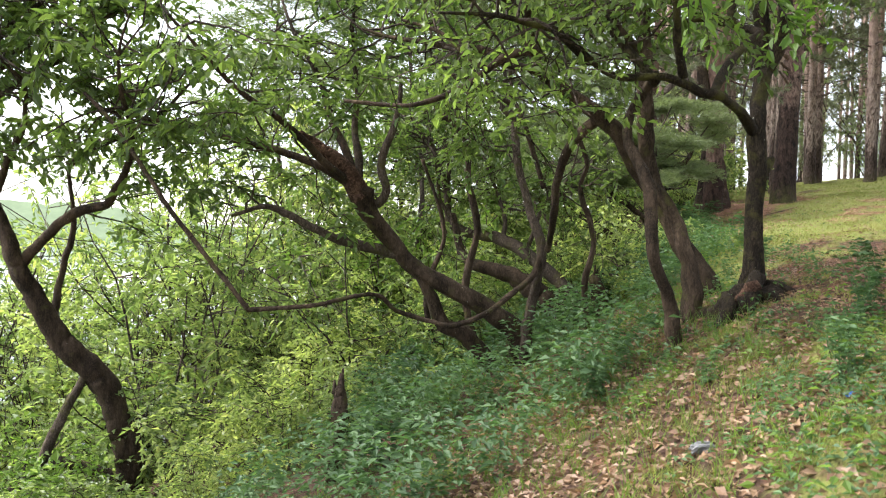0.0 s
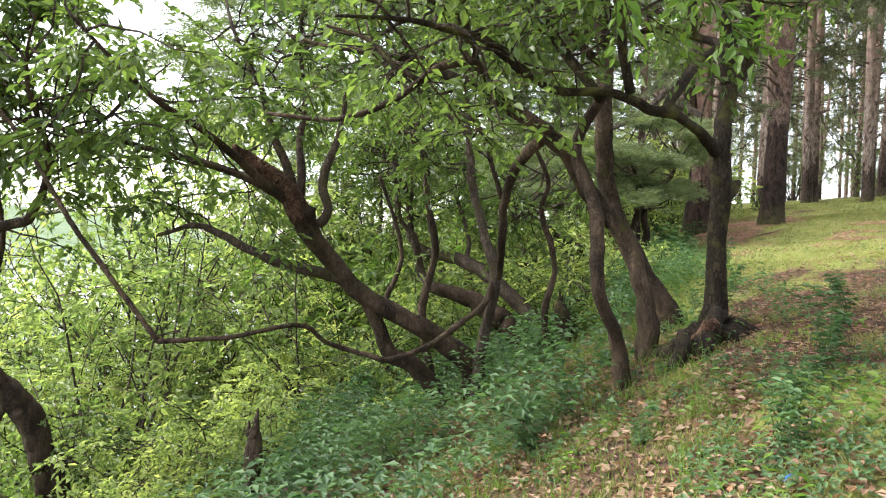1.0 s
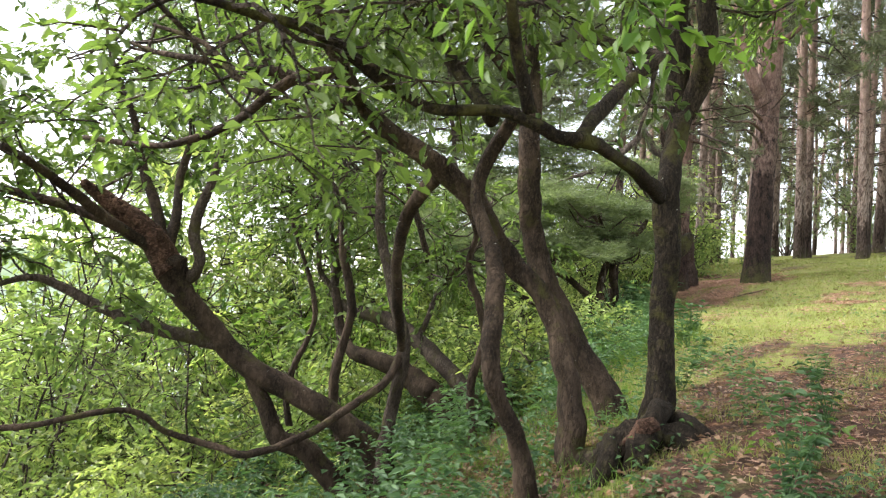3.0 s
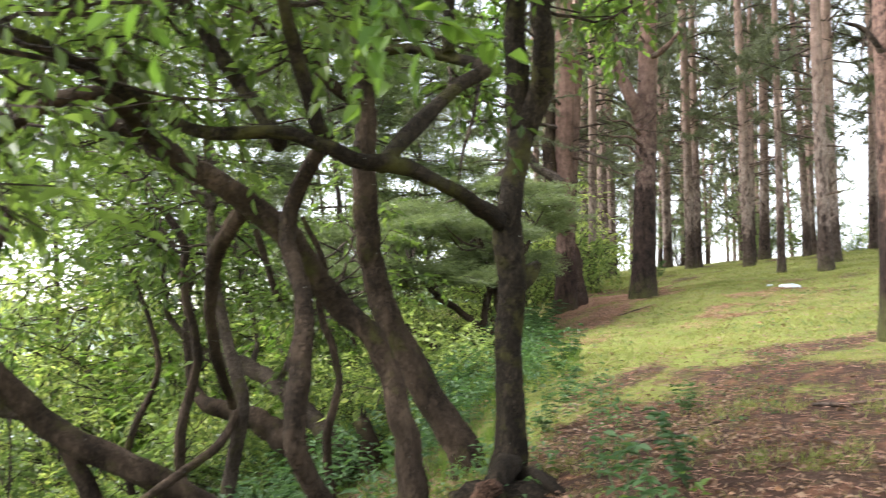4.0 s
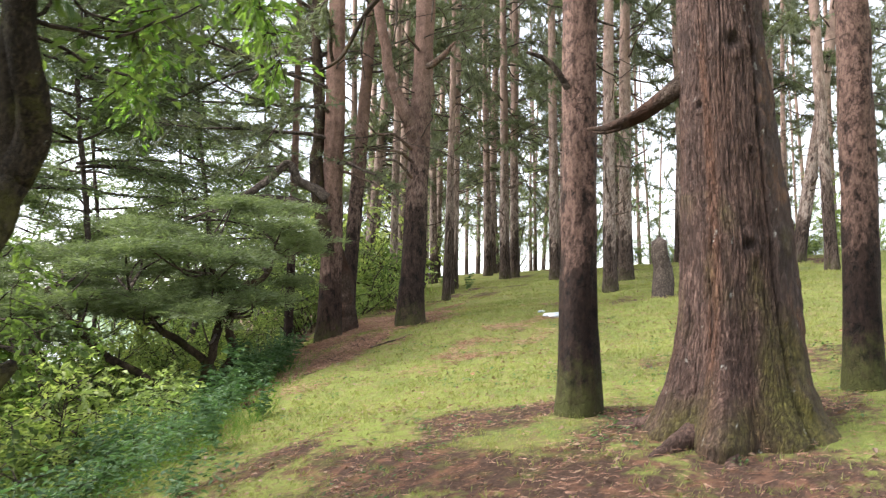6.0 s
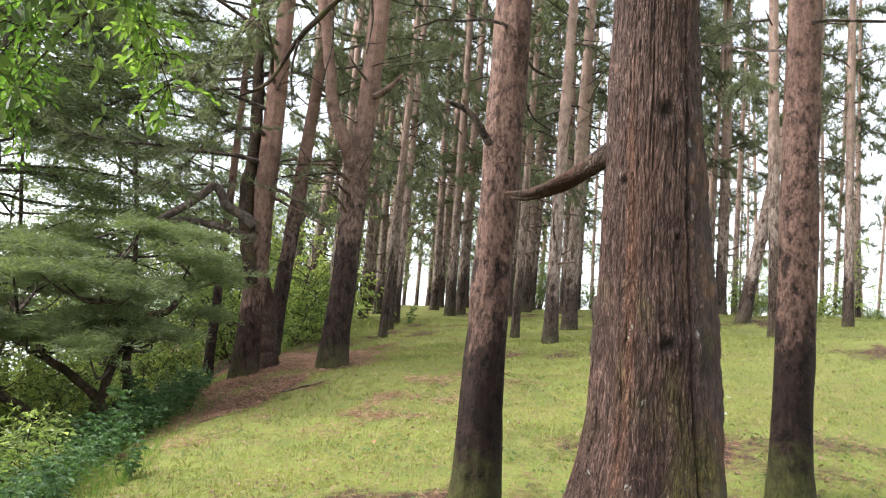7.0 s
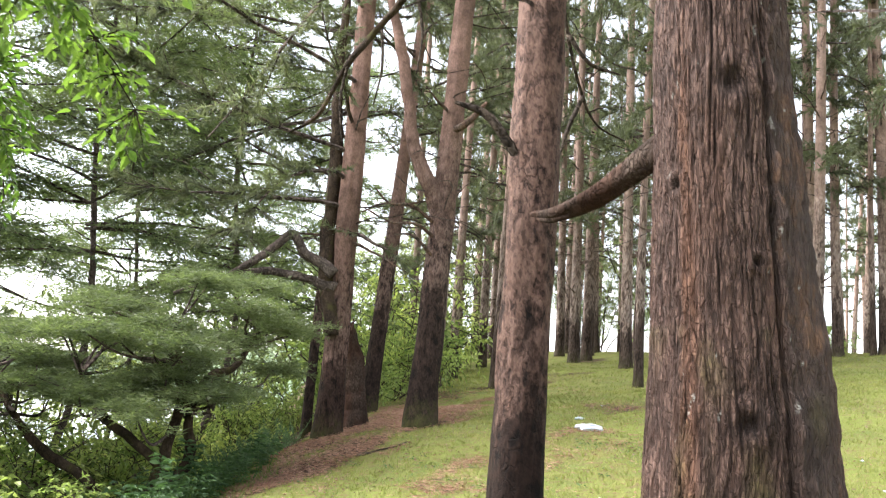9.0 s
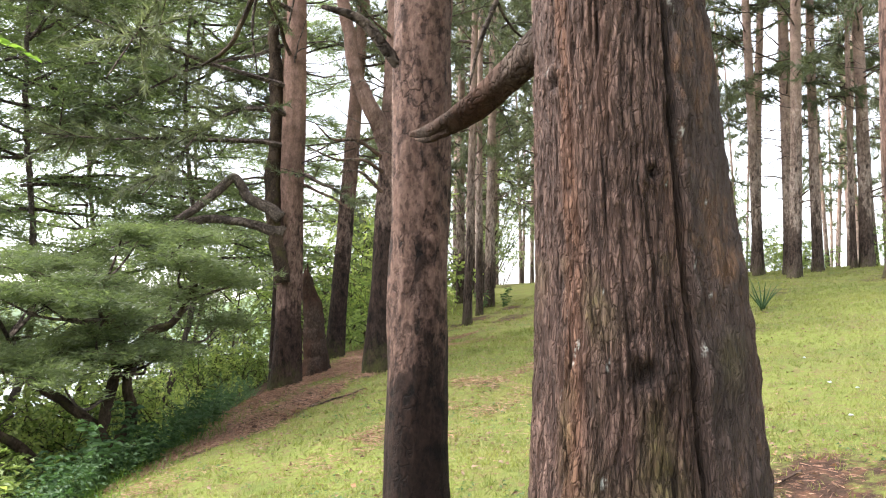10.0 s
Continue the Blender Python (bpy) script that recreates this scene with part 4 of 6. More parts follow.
# ---- broken stumps ----
def stump(points, radii, label, seed, material):
    st = tree_root("tree_stump", points[0], label, "stump")
    limb("trunk", points, radii, st, material, 14, 0.14, seed)
    rng = np.random.default_rng(seed)
    top = points[-1]
    for k in range(3):
        a = rng.uniform(0, 6.28)
        limb("splinter", [(top[0] + 0.03 * math.cos(a), top[1] + 0.03 * math.sin(a), top[2] - 0.06), (top[0] + 0.04 * math.cos(a), top[1] + 0.04 * math.sin(a), top[2] + 0.05 + 0.05 * k)], [0.03, 0.008], st, material, 6, 0.1, seed + k)
    free(st)


stump([(-0.76, 6.2, -0.45), (-0.71, 6.2, -0.01), (-0.68, 6.22, 0.25), (-0.71, 6.22, 0.41)], [0.06, 0.05, 0.06, 0.03], "thin dark mossy broken stump on the bank", 81, BARK_OAK)
stump([(2.03, 9.45, 0.45), (2.0, 9.45, 0.95), (1.93, 9.45, 1.22)], [0.13, 0.1, 0.08], "short dark rotten stump among undergrowth", 84, BARK_OAK)


# ---- pines ----
def pine_tuft_data(rng, tips, dirs, per, length, width):
    m = len(tips)
    d = unit(dirs)[:, None] * 0.8 + unit(rng.normal(0, 1, (m, per, 3))) * 0.75
    base = tips[:, None] - unit(dirs)[:, None] * rng.uniform(0, 0.16, (m, per, 1))
    k = m * per
    return needle_blades(base.reshape(k, 3), d.reshape(k, 3), length * rng.uniform(0.7, 1.2, k), np.full(k, width), rng)


def pine_limb(rng, twigs, crown, start, d, length, r0, tufts, droop=-0.05, per=34, needle=0.105, width=0.013):
    """One living branch with side twigs ending in needle tufts."""
    main = wander(rng, start, d, length, r0, 0.006, 0.13, droop, 9)
    v, q, t = tube(main, 4)
    twigs.add(v, q, t)
    tips, dirs = [], []
    for k in range(tufts):
        i = int(rng.uniform(0.3, 1.0) * 8)
        g = unit(unit(main[min(i + 1, 8), :3] - main[max(i - 1, 0), :3]) * 0.7 + rng.normal(0, 0.6, 3) * (1, 1, 0.5))
        tw = wander(rng, main[i, :3], g, rng.uniform(0.3, 0.75), 0.006, 0.003, 0.15, 0.02, 4)
        v, t = needle_blades(tw[:1, :3], tw[-1:, :3] - tw[:1, :3], np.linalg.norm(tw[-1:, :3] - tw[:1, :3], axis=1), np.full(1, 0.016), rng)
        twigs.add(v, None, t)
        for s in (1, 2, 3):
            tips.append(tw[s, :3])
            dirs.append(tw[s, :3] - tw[s - 1, :3])
    v, t = pine_tuft_data(rng, np.array(tips), np.array(dirs), per, needle, width)
    crown.add(v, None, t)


def pine_trunk_line(height, r, lean, flare=0.35, bend=0.0):
    z = np.concatenate([[-0.25, -0.05, 0.08, 0.2, 0.4, 0.7], np.linspace(1.1, height, 14)])
    rr = r * (1 - 0.72 * np.clip(z, 0, None) / height) * (1 + flare * np.exp(-np.clip(z, 0, None) / 0.28))
    return np.stack([lean[0] * z + bend * np.sin(z * 0.35), lean[1] * z + bend * np.sin(z * 0.27 + 1) - bend * 0.84, z, rr], 1)


def pine(name, at, r, height, lean, seed, label, first=4.0, limbs=14, reach=2.0, tufts=9, material=None, stubs=5, sides=20, group="pines", bend=0.03, low=(), per=34, needle=0.105, width=0.013, step=0.16, flakes=0.0):
    rng = np.random.default_rng(seed)
    tr = tree_root(name, at, label, "pine tree", group)
    pts = spline(pine_trunk_line(height, r, lean, 0.3, bend), step)
    v, q, t = tube(pts, sides, 0.025, rng, flakes)
    mesh_part("trunk", raw_mesh("trunk", v, q, t, True), material or BARK_FAR, tr)
    axis = lambda z: np.array([np.interp(z, pts[:, 2], pts[:, 0]), np.interp(z, pts[:, 2], pts[:, 1]), z])
    for k in range(stubs):
        z = rng.uniform(1.4, first + 2)
        a = rng.uniform(0, 6.28)
        line = wander(rng, axis(z), (math.cos(a), math.sin(a), 0.15), rng.uniform(0.4, 1.5), 0.028, 0.006, 0.15, 0.0, 6)
        v, q, t = tube(line, 6, 0.05, rng)
        mesh_part("dead_branch", raw_mesh("dead_branch", v, q, t, True), DEAD_WOOD, tr)
    twigs, crown = Pile(), Pile()
    for k in range(16):
        a = rng.uniform(0, 6.28)
        line = wander(rng, axis(rng.uniform(2.6, first + 3.5)), (math.cos(a), math.sin(a), 0.1), rng.uniform(0.8, 2.2), 0.014, 0.005, 0.2, -0.06, 6)
        v, q, t = tube(line, 3)
        twigs.add(v, q, t)
    for k in range(limbs):
        z = first + (height - first) * (k + rng.uniform(0, 1)) / limbs
        a = rng.uniform(0, 6.28)
        ln = reach * rng.uniform(0.6, 1.25) * (1.15 - 0.55 * (z - first) / (height - first))
        pine_limb(rng, twigs, crown, axis(z), (math.cos(a), math.sin(a), rng.uniform(-0.1, 0.35)), ln, 0.03, tufts, -0.03, per, needle, width)
    for s, d, ln, n in low:
        pine_limb(rng, twigs, crown, s, d, ln, 0.035, n, -0.03, per, needle, width)
    mesh_part("branch_growth", twigs.mesh("branch_growth"), PINE_TWIG, tr, kind="stuff")
    mesh_part("crown", crown.mesh("crown"), NEEDLE_PINE, tr, kind="stuff")
    return tr


def random_field(rng, shape, down, across):
    """Smooth random relief, wrapped round the trunk; the spreads are in rows and columns."""
    spec = np.fft.fft2(rng.normal(0, 1, shape))
    ky, kx = np.fft.fftfreq(shape[0])[:, None], np.fft.fftfreq(shape[1])[None]
    f = np.real(np.fft.ifft2(spec * np.exp(-2 * np.pi ** 2 * ((ky * down) ** 2 + (kx * across) ** 2))))
    return (f - f.mean()) / f.std()


def big_pine():
    """The great trunk beside the path: stringy furrowed bark, a side lobe behind a deep seam, and a root flare."""
    tr = tree_root("old_pine", (6.565, 7.08, gz(6.565, 7.08)), "massive old tree with deeply fissured red-brown bark", "tree", "")
    rng = np.random.default_rng(7)
    z = np.concatenate([np.linspace(-0.3, 3.6, 250), np.linspace(3.65, 9.2, 50)])
    n, sides = len(z), 480
    zz = np.clip(z, 0, None)
    ang = np.linspace(-np.pi, np.pi, sides, endpoint=False)
    A, Z = np.meshgrid(ang, zz)
    around = lambda c: np.angle(np.exp(1j * (A - c)))
    R = 0.278 - 0.021 * Z + 0.21 * np.exp(-Z / 0.36)
    R *= 1 + 0.035 * np.sin(2 * A + 0.8) + 0.025 * np.sin(3 * A + 0.5 * Z) + np.exp(-Z / 0.5) * (0.15 * np.sin(5 * A + 1.0) + 0.1 * np.sin(8 * A + 2))
    R += np.exp(-(around(-0.55) / 0.45) ** 2) * (0.075 * np.exp(-((Z - 0.9) / 1.0) ** 2) + 0.035 * np.clip(1.2 - 0.25 * Z, 0, 1))
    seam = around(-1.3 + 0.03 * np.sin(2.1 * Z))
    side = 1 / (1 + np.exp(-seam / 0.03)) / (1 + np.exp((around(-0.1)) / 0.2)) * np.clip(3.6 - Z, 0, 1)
    warp = (4 * random_field(rng, A.shape, 16, 60) + 1.5 * random_field(rng, A.shape, 5, 16)).astype(int)
    rows, cols = np.meshgrid(np.arange(n), np.arange(sides), indexing="ij")
    bent = lambda f: f[rows, (cols + warp) % sides]
    strips, fibres = bent(random_field(rng, A.shape, 3.0, 1.5)), bent(random_field(rng, A.shape, 1.8, 0.8))
    gaps = np.clip(1.3 - np.abs(strips) / 0.4, 0, 1) * (0.45 + 0.55 * (random_field(rng, A.shape, 10, 14) > -0.5))
    fine_gaps = np.clip(1 - np.abs(fibres) / 0.3, 0, 1)
    splits = np.clip((-1.5 - bent(random_field(rng, A.shape, 7, 1.5))) * 2.2, 0, 1)
    long_split = np.exp(-(around(-2.2 + 0.03 * np.sin(3 * Z) + 0.012 * np.sin(11 * Z)) / 0.016) ** 2) * np.clip((Z - 1.35) * 2, 0, 1) * (0.55 + 0.45 * np.sin(3.1 * Z))
    rough = 1 - 0.45 * side
    R += rough * (0.005 * np.minimum(np.abs(strips), 1.1) - 0.004 * gaps + 0.002 * np.minimum(np.abs(fibres), 1.2) - 0.01 * splits) - 0.016 * long_split
    R += 0.0035 * random_field(rng, A.shape, 9, 22) + 0.003 * random_field(rng, A.shape, 1.6, 2.5) * (0.5 + side)
    R -= 0.05 * np.exp(-(seam / 0.04) ** 2) * np.clip(3.4 - Z, 0, 1)
    lip = np.exp(-((seam - 0.09) / 0.045) ** 2) * np.clip(3.2 - Z, 0, 1)
    R += lip * (0.016 + 0.012 * random_field(rng, A.shape, 1.6, 6))
    knots = np.zeros_like(R)
    for az, hz, size in ((-1.9, 2.26, 0.085), (-1.8, 1.08, 0.06), (-1.62, 1.62, 0.03), (-2.75, 1.9, 0.035)):
        rr = np.hypot(around(az) * 0.27, Z - hz) / size
        R += (0.012 + 0.004 * strips) * np.exp(-(rr - 0.9) ** 2 / 0.4) - 0.03 * np.exp(-rr ** 2 / 0.25)
        knots = np.maximum(knots, np.clip(1.5 * np.exp(-rr ** 2 / 0.35), 0, 1))
    V = np.stack([R * np.cos(A) - 0.035 * Z, R * np.sin(A), np.repeat(z[:, None], sides, 1)], -1).reshape(-1, 3)
    i, j = np.meshgrid(np.arange(n - 1), np.arange(sides), indexing="ij")
    j2 = (j + 1) % sides
    q = np.stack([i * sides + j, i * sides + j2, (i + 1) * sides + j2, (i + 1) * sides + j], -1).reshape(-1, 4)
    me = raw_mesh("trunk", V, q, None, True)
    blot = random_field(rng, A.shape, 14, 9)
    marks = {
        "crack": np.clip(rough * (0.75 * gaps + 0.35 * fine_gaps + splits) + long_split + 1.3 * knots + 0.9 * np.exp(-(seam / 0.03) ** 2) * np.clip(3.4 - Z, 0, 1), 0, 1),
        "rust": np.clip(np.exp(-(around(-2.58 + 0.05 * np.sin(1.7 * Z)) / 0.12) ** 2) * (0.55 + 0.4 * blot) + 0.35 * np.clip(blot - 0.6, 0, 1), 0, 1),
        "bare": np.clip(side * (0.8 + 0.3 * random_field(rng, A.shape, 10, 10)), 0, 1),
        "moss": np.clip(np.exp(-(around(-1.35) / 0.6) ** 2) * np.clip(1.3 - 1.1 * Z, 0, 0.8) + np.clip(0.7 - 2.2 * Z, 0, 0.5) + 0.22 * random_field(rng, A.shape, 5, 8) - 0.12, 0, 1) * (Z < 1.4),
        "pale": lip * (random_field(rng, A.shape, 1.5, 2) > 1.7) + (random_field(rng, A.shape, 0.8, 1.8) > 2.75),
    }
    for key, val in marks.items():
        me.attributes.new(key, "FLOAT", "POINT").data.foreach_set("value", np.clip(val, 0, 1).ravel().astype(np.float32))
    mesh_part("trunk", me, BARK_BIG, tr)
    z = np.linspace(9.1, 17.5, 12)
    top = np.stack([-0.035 * z, 0 * z, z, np.interp(z, (9.1, 17.5), (0.088, 0.02))], 1)
    v, q, t = tube(top, 16, 0.03, rng)
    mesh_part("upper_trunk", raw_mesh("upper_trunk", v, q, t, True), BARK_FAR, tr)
    twigs, crown = Pile(), Pile()
    for k in range(22):
        h = 6.4 + 0.48 * k
        a = rng.uniform(0, 6.28)
        pine_limb(rng, twigs, crown, np.array((-0.035 * h, 0, h)), (math.cos(a), math.sin(a), 0.2), rng.uniform(1.4, 2.6), 0.03, 9, -0.03, 12, 0.2, 0.025)
    mesh_part("branch_growth", twigs.mesh("branch_growth"), PINE_TWIG, tr, kind="stuff")
    mesh_part("crown", crown.mesh("crown"), NEEDLE_PINE, tr, kind="stuff")
    o = np.array(tr.location)
    limb("broken_branch", [np.array(p) - o for p in [(6.47, 7.08, 4.24), (6.31, 7.17, 4.06), (6.17, 7.33, 3.93), (6.04, 7.55, 3.85), (5.955, 7.77, 3.875)]], [0.07, 0.052, 0.045, 0.036, 0.01], tr, SPLIT_WOOD, 18, 0.13, 91, "broken weathered brown branch")
    limb("splinter", [np.array(p) - o for p in [(6.06, 7.5, 3.835), (6.0, 7.63, 3.825), (5.965, 7.72, 3.845)]], [0.022, 0.014, 0.003], tr, SPLIT_WOOD, 8, 0.15, 92)
    ox, oy = 6.565, 7.08
    for k, (a, ln) in enumerate([(3.3, 0.35), (3.95, 0.25), (2.4, 0.4)]):
        pts = [(ox + math.cos(a + 0.12 * math.sin(3 * s + k)) * s, oy + math.sin(a + 0.12 * math.sin(3 * s + k)) * s) for s in np.linspace(0.32, 0.45 + ln, 6)]
        limb("root", [(x - ox, y - oy, gz(x, y) - float(o[2]) + 0.05 - 0.02 * i) for i, (x, y) in enumerate(pts)], [0.09, 0.06, 0.045, 0.02], tr, BARK_BIG, 12, 0.12, 95 + k)
    return tr


big_pine()


def near_pines():
    o = np.array((6.04, 8.09, gz(6.04, 8.09)))
    low = [(np.array((5.85, 8.3, 8.0)) - o, (-0.25, 1.0, -0.85), 4.8, 26)]
    p3 = pine("pine", o, 0.134, 15, (-0.008, -0.02), 101, "slim pine with flaking pinkish bark and charred base", 6.5, 14, 2.0, 9, BARK_PINE, 0, 44, bend=0.012, low=low, step=0.07, flakes=0.007)
    limb("dead_branch", [np.array(p) - o for p in [(5.97, 8.02, 4.18), (5.88, 8.0, 4.28), (5.79, 8.0, 4.38), (5.71, 8.0, 4.42), (5.61, 8.0, 4.44)]], [0.034, 0.026, 0.021, 0.016, 0.008], p3, TWIG, 10, 0.12, 102)
    limb("branch", [np.array(p) - o for p in [(5.75, 7.95, 8.6), (5.8, 8.9, 7.6), (5.77, 10.0, 6.79), (5.6, 10.8, 6.54), (5.36, 11.2, 6.29), (5.09, 11.4, 5.95), (4.86, 11.6, 5.5), (4.6, 11.8, 5.35)]], [0.05, 0.045, 0.04, 0.036, 0.032, 0.026, 0.02, 0.01], p3, BARK_OAK, 10, 0.08, 112)
    for k, pts in enumerate([[(6.0, 8.0, 6.4), (6.2, 8.4, 5.85), (6.28, 8.6, 5.6), (6.4, 8.8, 5.27), (6.58, 9.0, 4.96), (6.73, 9.1, 4.81), (6.95, 9.2, 4.77)], [(6.58, 9.0, 4.96), (6.48, 9.0, 4.69), (6.43, 9.0, 4.46)], [(6.4, 8.8, 5.27), (6.55, 8.8, 5.1), (6.75, 8.8, 5.05)], [(5.09, 11.4, 5.95), (5.05, 11.4, 5.6), (5.1, 11.4, 5.2)], [(5.36, 11.2, 6.29), (5.4, 11.2, 5.9), (5.35, 11.2, 5.5)], [(5.6, 10.8, 6.54), (5.7, 10.8, 6.1), (5.68, 10.8, 5.7)]]):
        limb("dead_branch", [np.array(p) - o for p in pts], [0.016, 0.012, 0.005], p3, TWIG, 6, 0.08, 113 + k)
    o = np.array((7.9, 7.5, gz(7.9, 7.5)))
    pine("pine", o, 0.12, 16, (-0.012, -0.01), 103, "straight pine with pinkish bark and blackened base", 6.0, 14, 1.9, 9, BARK_PINE, 0, 40, bend=0.012, step=0.08, flakes=0.007)
    o = np.array((5.37, 15.5, gz(5.37, 15.5)))
    low = [(np.array(s) - o, d, ln, n) for s, d, ln, n in [((5.3, 15.5, 6.2), (-1, -0.3, 0.1), 4.0, 44), ((5.3, 15.4, 7.2), (-0.9, -0.6, 0.1), 4.5, 46), ((5.3, 15.5, 5.4), (-1, -0.5, 0.05), 3.0, 34), ((5.3, 15.5, 8.0), (-1, 0.2, 0.1), 4.5, 44), ((5.3, 15.5, 6.8), (-1, 0.3, 0.0), 4.2, 44), ((5.3, 15.5, 5.8), (-0.8, -0.9, 0.05), 3.0, 34), ((5.3, 15.4, 6.6), (-0.2, -1, 0.05), 2.4, 18), ((5.4, 15.4, 5.0), (0.3, -1, 0.0), 1.2, 8)]]
    p0 = pine("pine", o + (-0.06, -0.35, gz(5.31, 15.15) - o[2]), 0.17, 17, (-0.005, 0.0), 104, "tall pine with a bent dead limb over the bank", 5.2, 26, 2.8, 20, BARK_BROW, 4, 40, bend=0.02, low=low, step=0.12, flakes=0.011)
    limb("limb", [np.array(p) - o for p in [(5.3, 15.4, 4.25), (5.1, 15.4, 4.28), (4.73, 15.4, 4.37), (4.26, 15.4, 4.38), (3.81, 15.4, 4.24), (3.2, 15.4, 4.0)]], [0.075, 0.066, 0.058, 0.05, 0.036, 0.016], p0, LIMB_WOOD, 12, 0.07, 105)
    limb("limb", [np.array(p) - o for p in [(5.25, 15.3, 4.42), (5.08, 15.3, 4.55), (4.84, 15.3, 4.66), (4.66, 15.3, 4.92), (4.44, 15.3, 4.72), (4.03, 15.3, 4.38), (3.6, 15.3, 4.12)]], [0.08, 0.07, 0.064, 0.066, 0.056, 0.044, 0.022], p0, LIMB_WOOD, 12, 0.1, 106)
    limb("limb", [np.array(p) - o for p in [(5.3, 15.3, 3.6), (5.17, 15.5, 4.4), (5.12, 15.6, 5.0), (5.14, 15.6, 6.0), (5.04, 15.65, 7.4), (5.1, 15.7, 9.0)]], [0.1, 0.11, 0.105, 0.09, 0.07, 0.045], p0, BARK_OAK, 12, 0.07, 99)
    o = np.array((6.47, 14.7, gz(6.47, 14.7)))
    p1 = pine("pine", o, 0.185, 17, (0.03, 0.0), 107, "stout forked pine with red upper bark", 6.0, 32, 2.4, 16, BARK_EDGE, 6, 40, bend=0.02, step=0.12, flakes=0.011)
    limb("limb", [np.array(p) - o for p in [(6.54, 14.68, 5.25), (6.4, 14.62, 5.6), (6.24, 14.6, 5.87), (6.05, 14.6, 6.37), (5.95, 14.6, 6.95), (5.76, 14.6, 7.77), (5.5, 14.6, 8.6)]], [0.12, 0.11, 0.1, 0.09, 0.082, 0.07, 0.04], p1, BARK_EDGE, 16, 0.06, 108)
    limb("limb", [np.array(p) - o for p in [(6.62, 14.6, 6.5), (6.8, 14.4, 6.6), (7.0, 14.3, 6.85)]], [0.05, 0.045, 0.02], p1, DEAD_WOOD, 10, 0.06, 109)
    for k, pts in enumerate([[(6.45, 14.6, 5.0), (6.2, 14.5, 5.12), (5.85, 14.4, 5.1), (5.5, 14.3, 5.22)], [(6.44, 14.6, 4.75), (6.15, 14.4, 4.95), (5.9, 14.3, 4.92)], [(6.42, 14.6, 5.2), (6.1, 14.4, 5.35), (5.8, 14.2, 5.3), (5.6, 14.1, 5.45)]]):
        limb("dead_branch", [np.array(p) - o for p in pts], [0.026, 0.018, 0.008], p1, DEAD_WOOD, 8, 0.08, 180 + k)
    for k, (x, y, r, lx, ly) in enumerate([(5.98, 17.8, 0.15, 0.055, -0.01), (5.0, 18.6, 0.09, 0.0, 0.0)]):
        pine("pine", (x, y, gz(x, y)), r, 14, (lx, ly), 110 + k, "leaning pine with a dark lower trunk at the brow", 4.6, 28, 2.3, 16, BARK_EDGE, 6, 24, bend=0.03)


near_pines()
stump([(5.72, 15.8, gz(5.72, 15.8) - 0.2), (5.67, 15.8, gz(5.72, 15.8) + 0.4), (5.6, 15.8, gz(5.72, 15.8) + 0.95), (5.52, 15.75, gz(5.72, 15.8) + 1.35)], [0.24, 0.17, 0.12, 0.06], "leaning grey-brown broken stump against the pine", 121, SPLIT_WOOD)


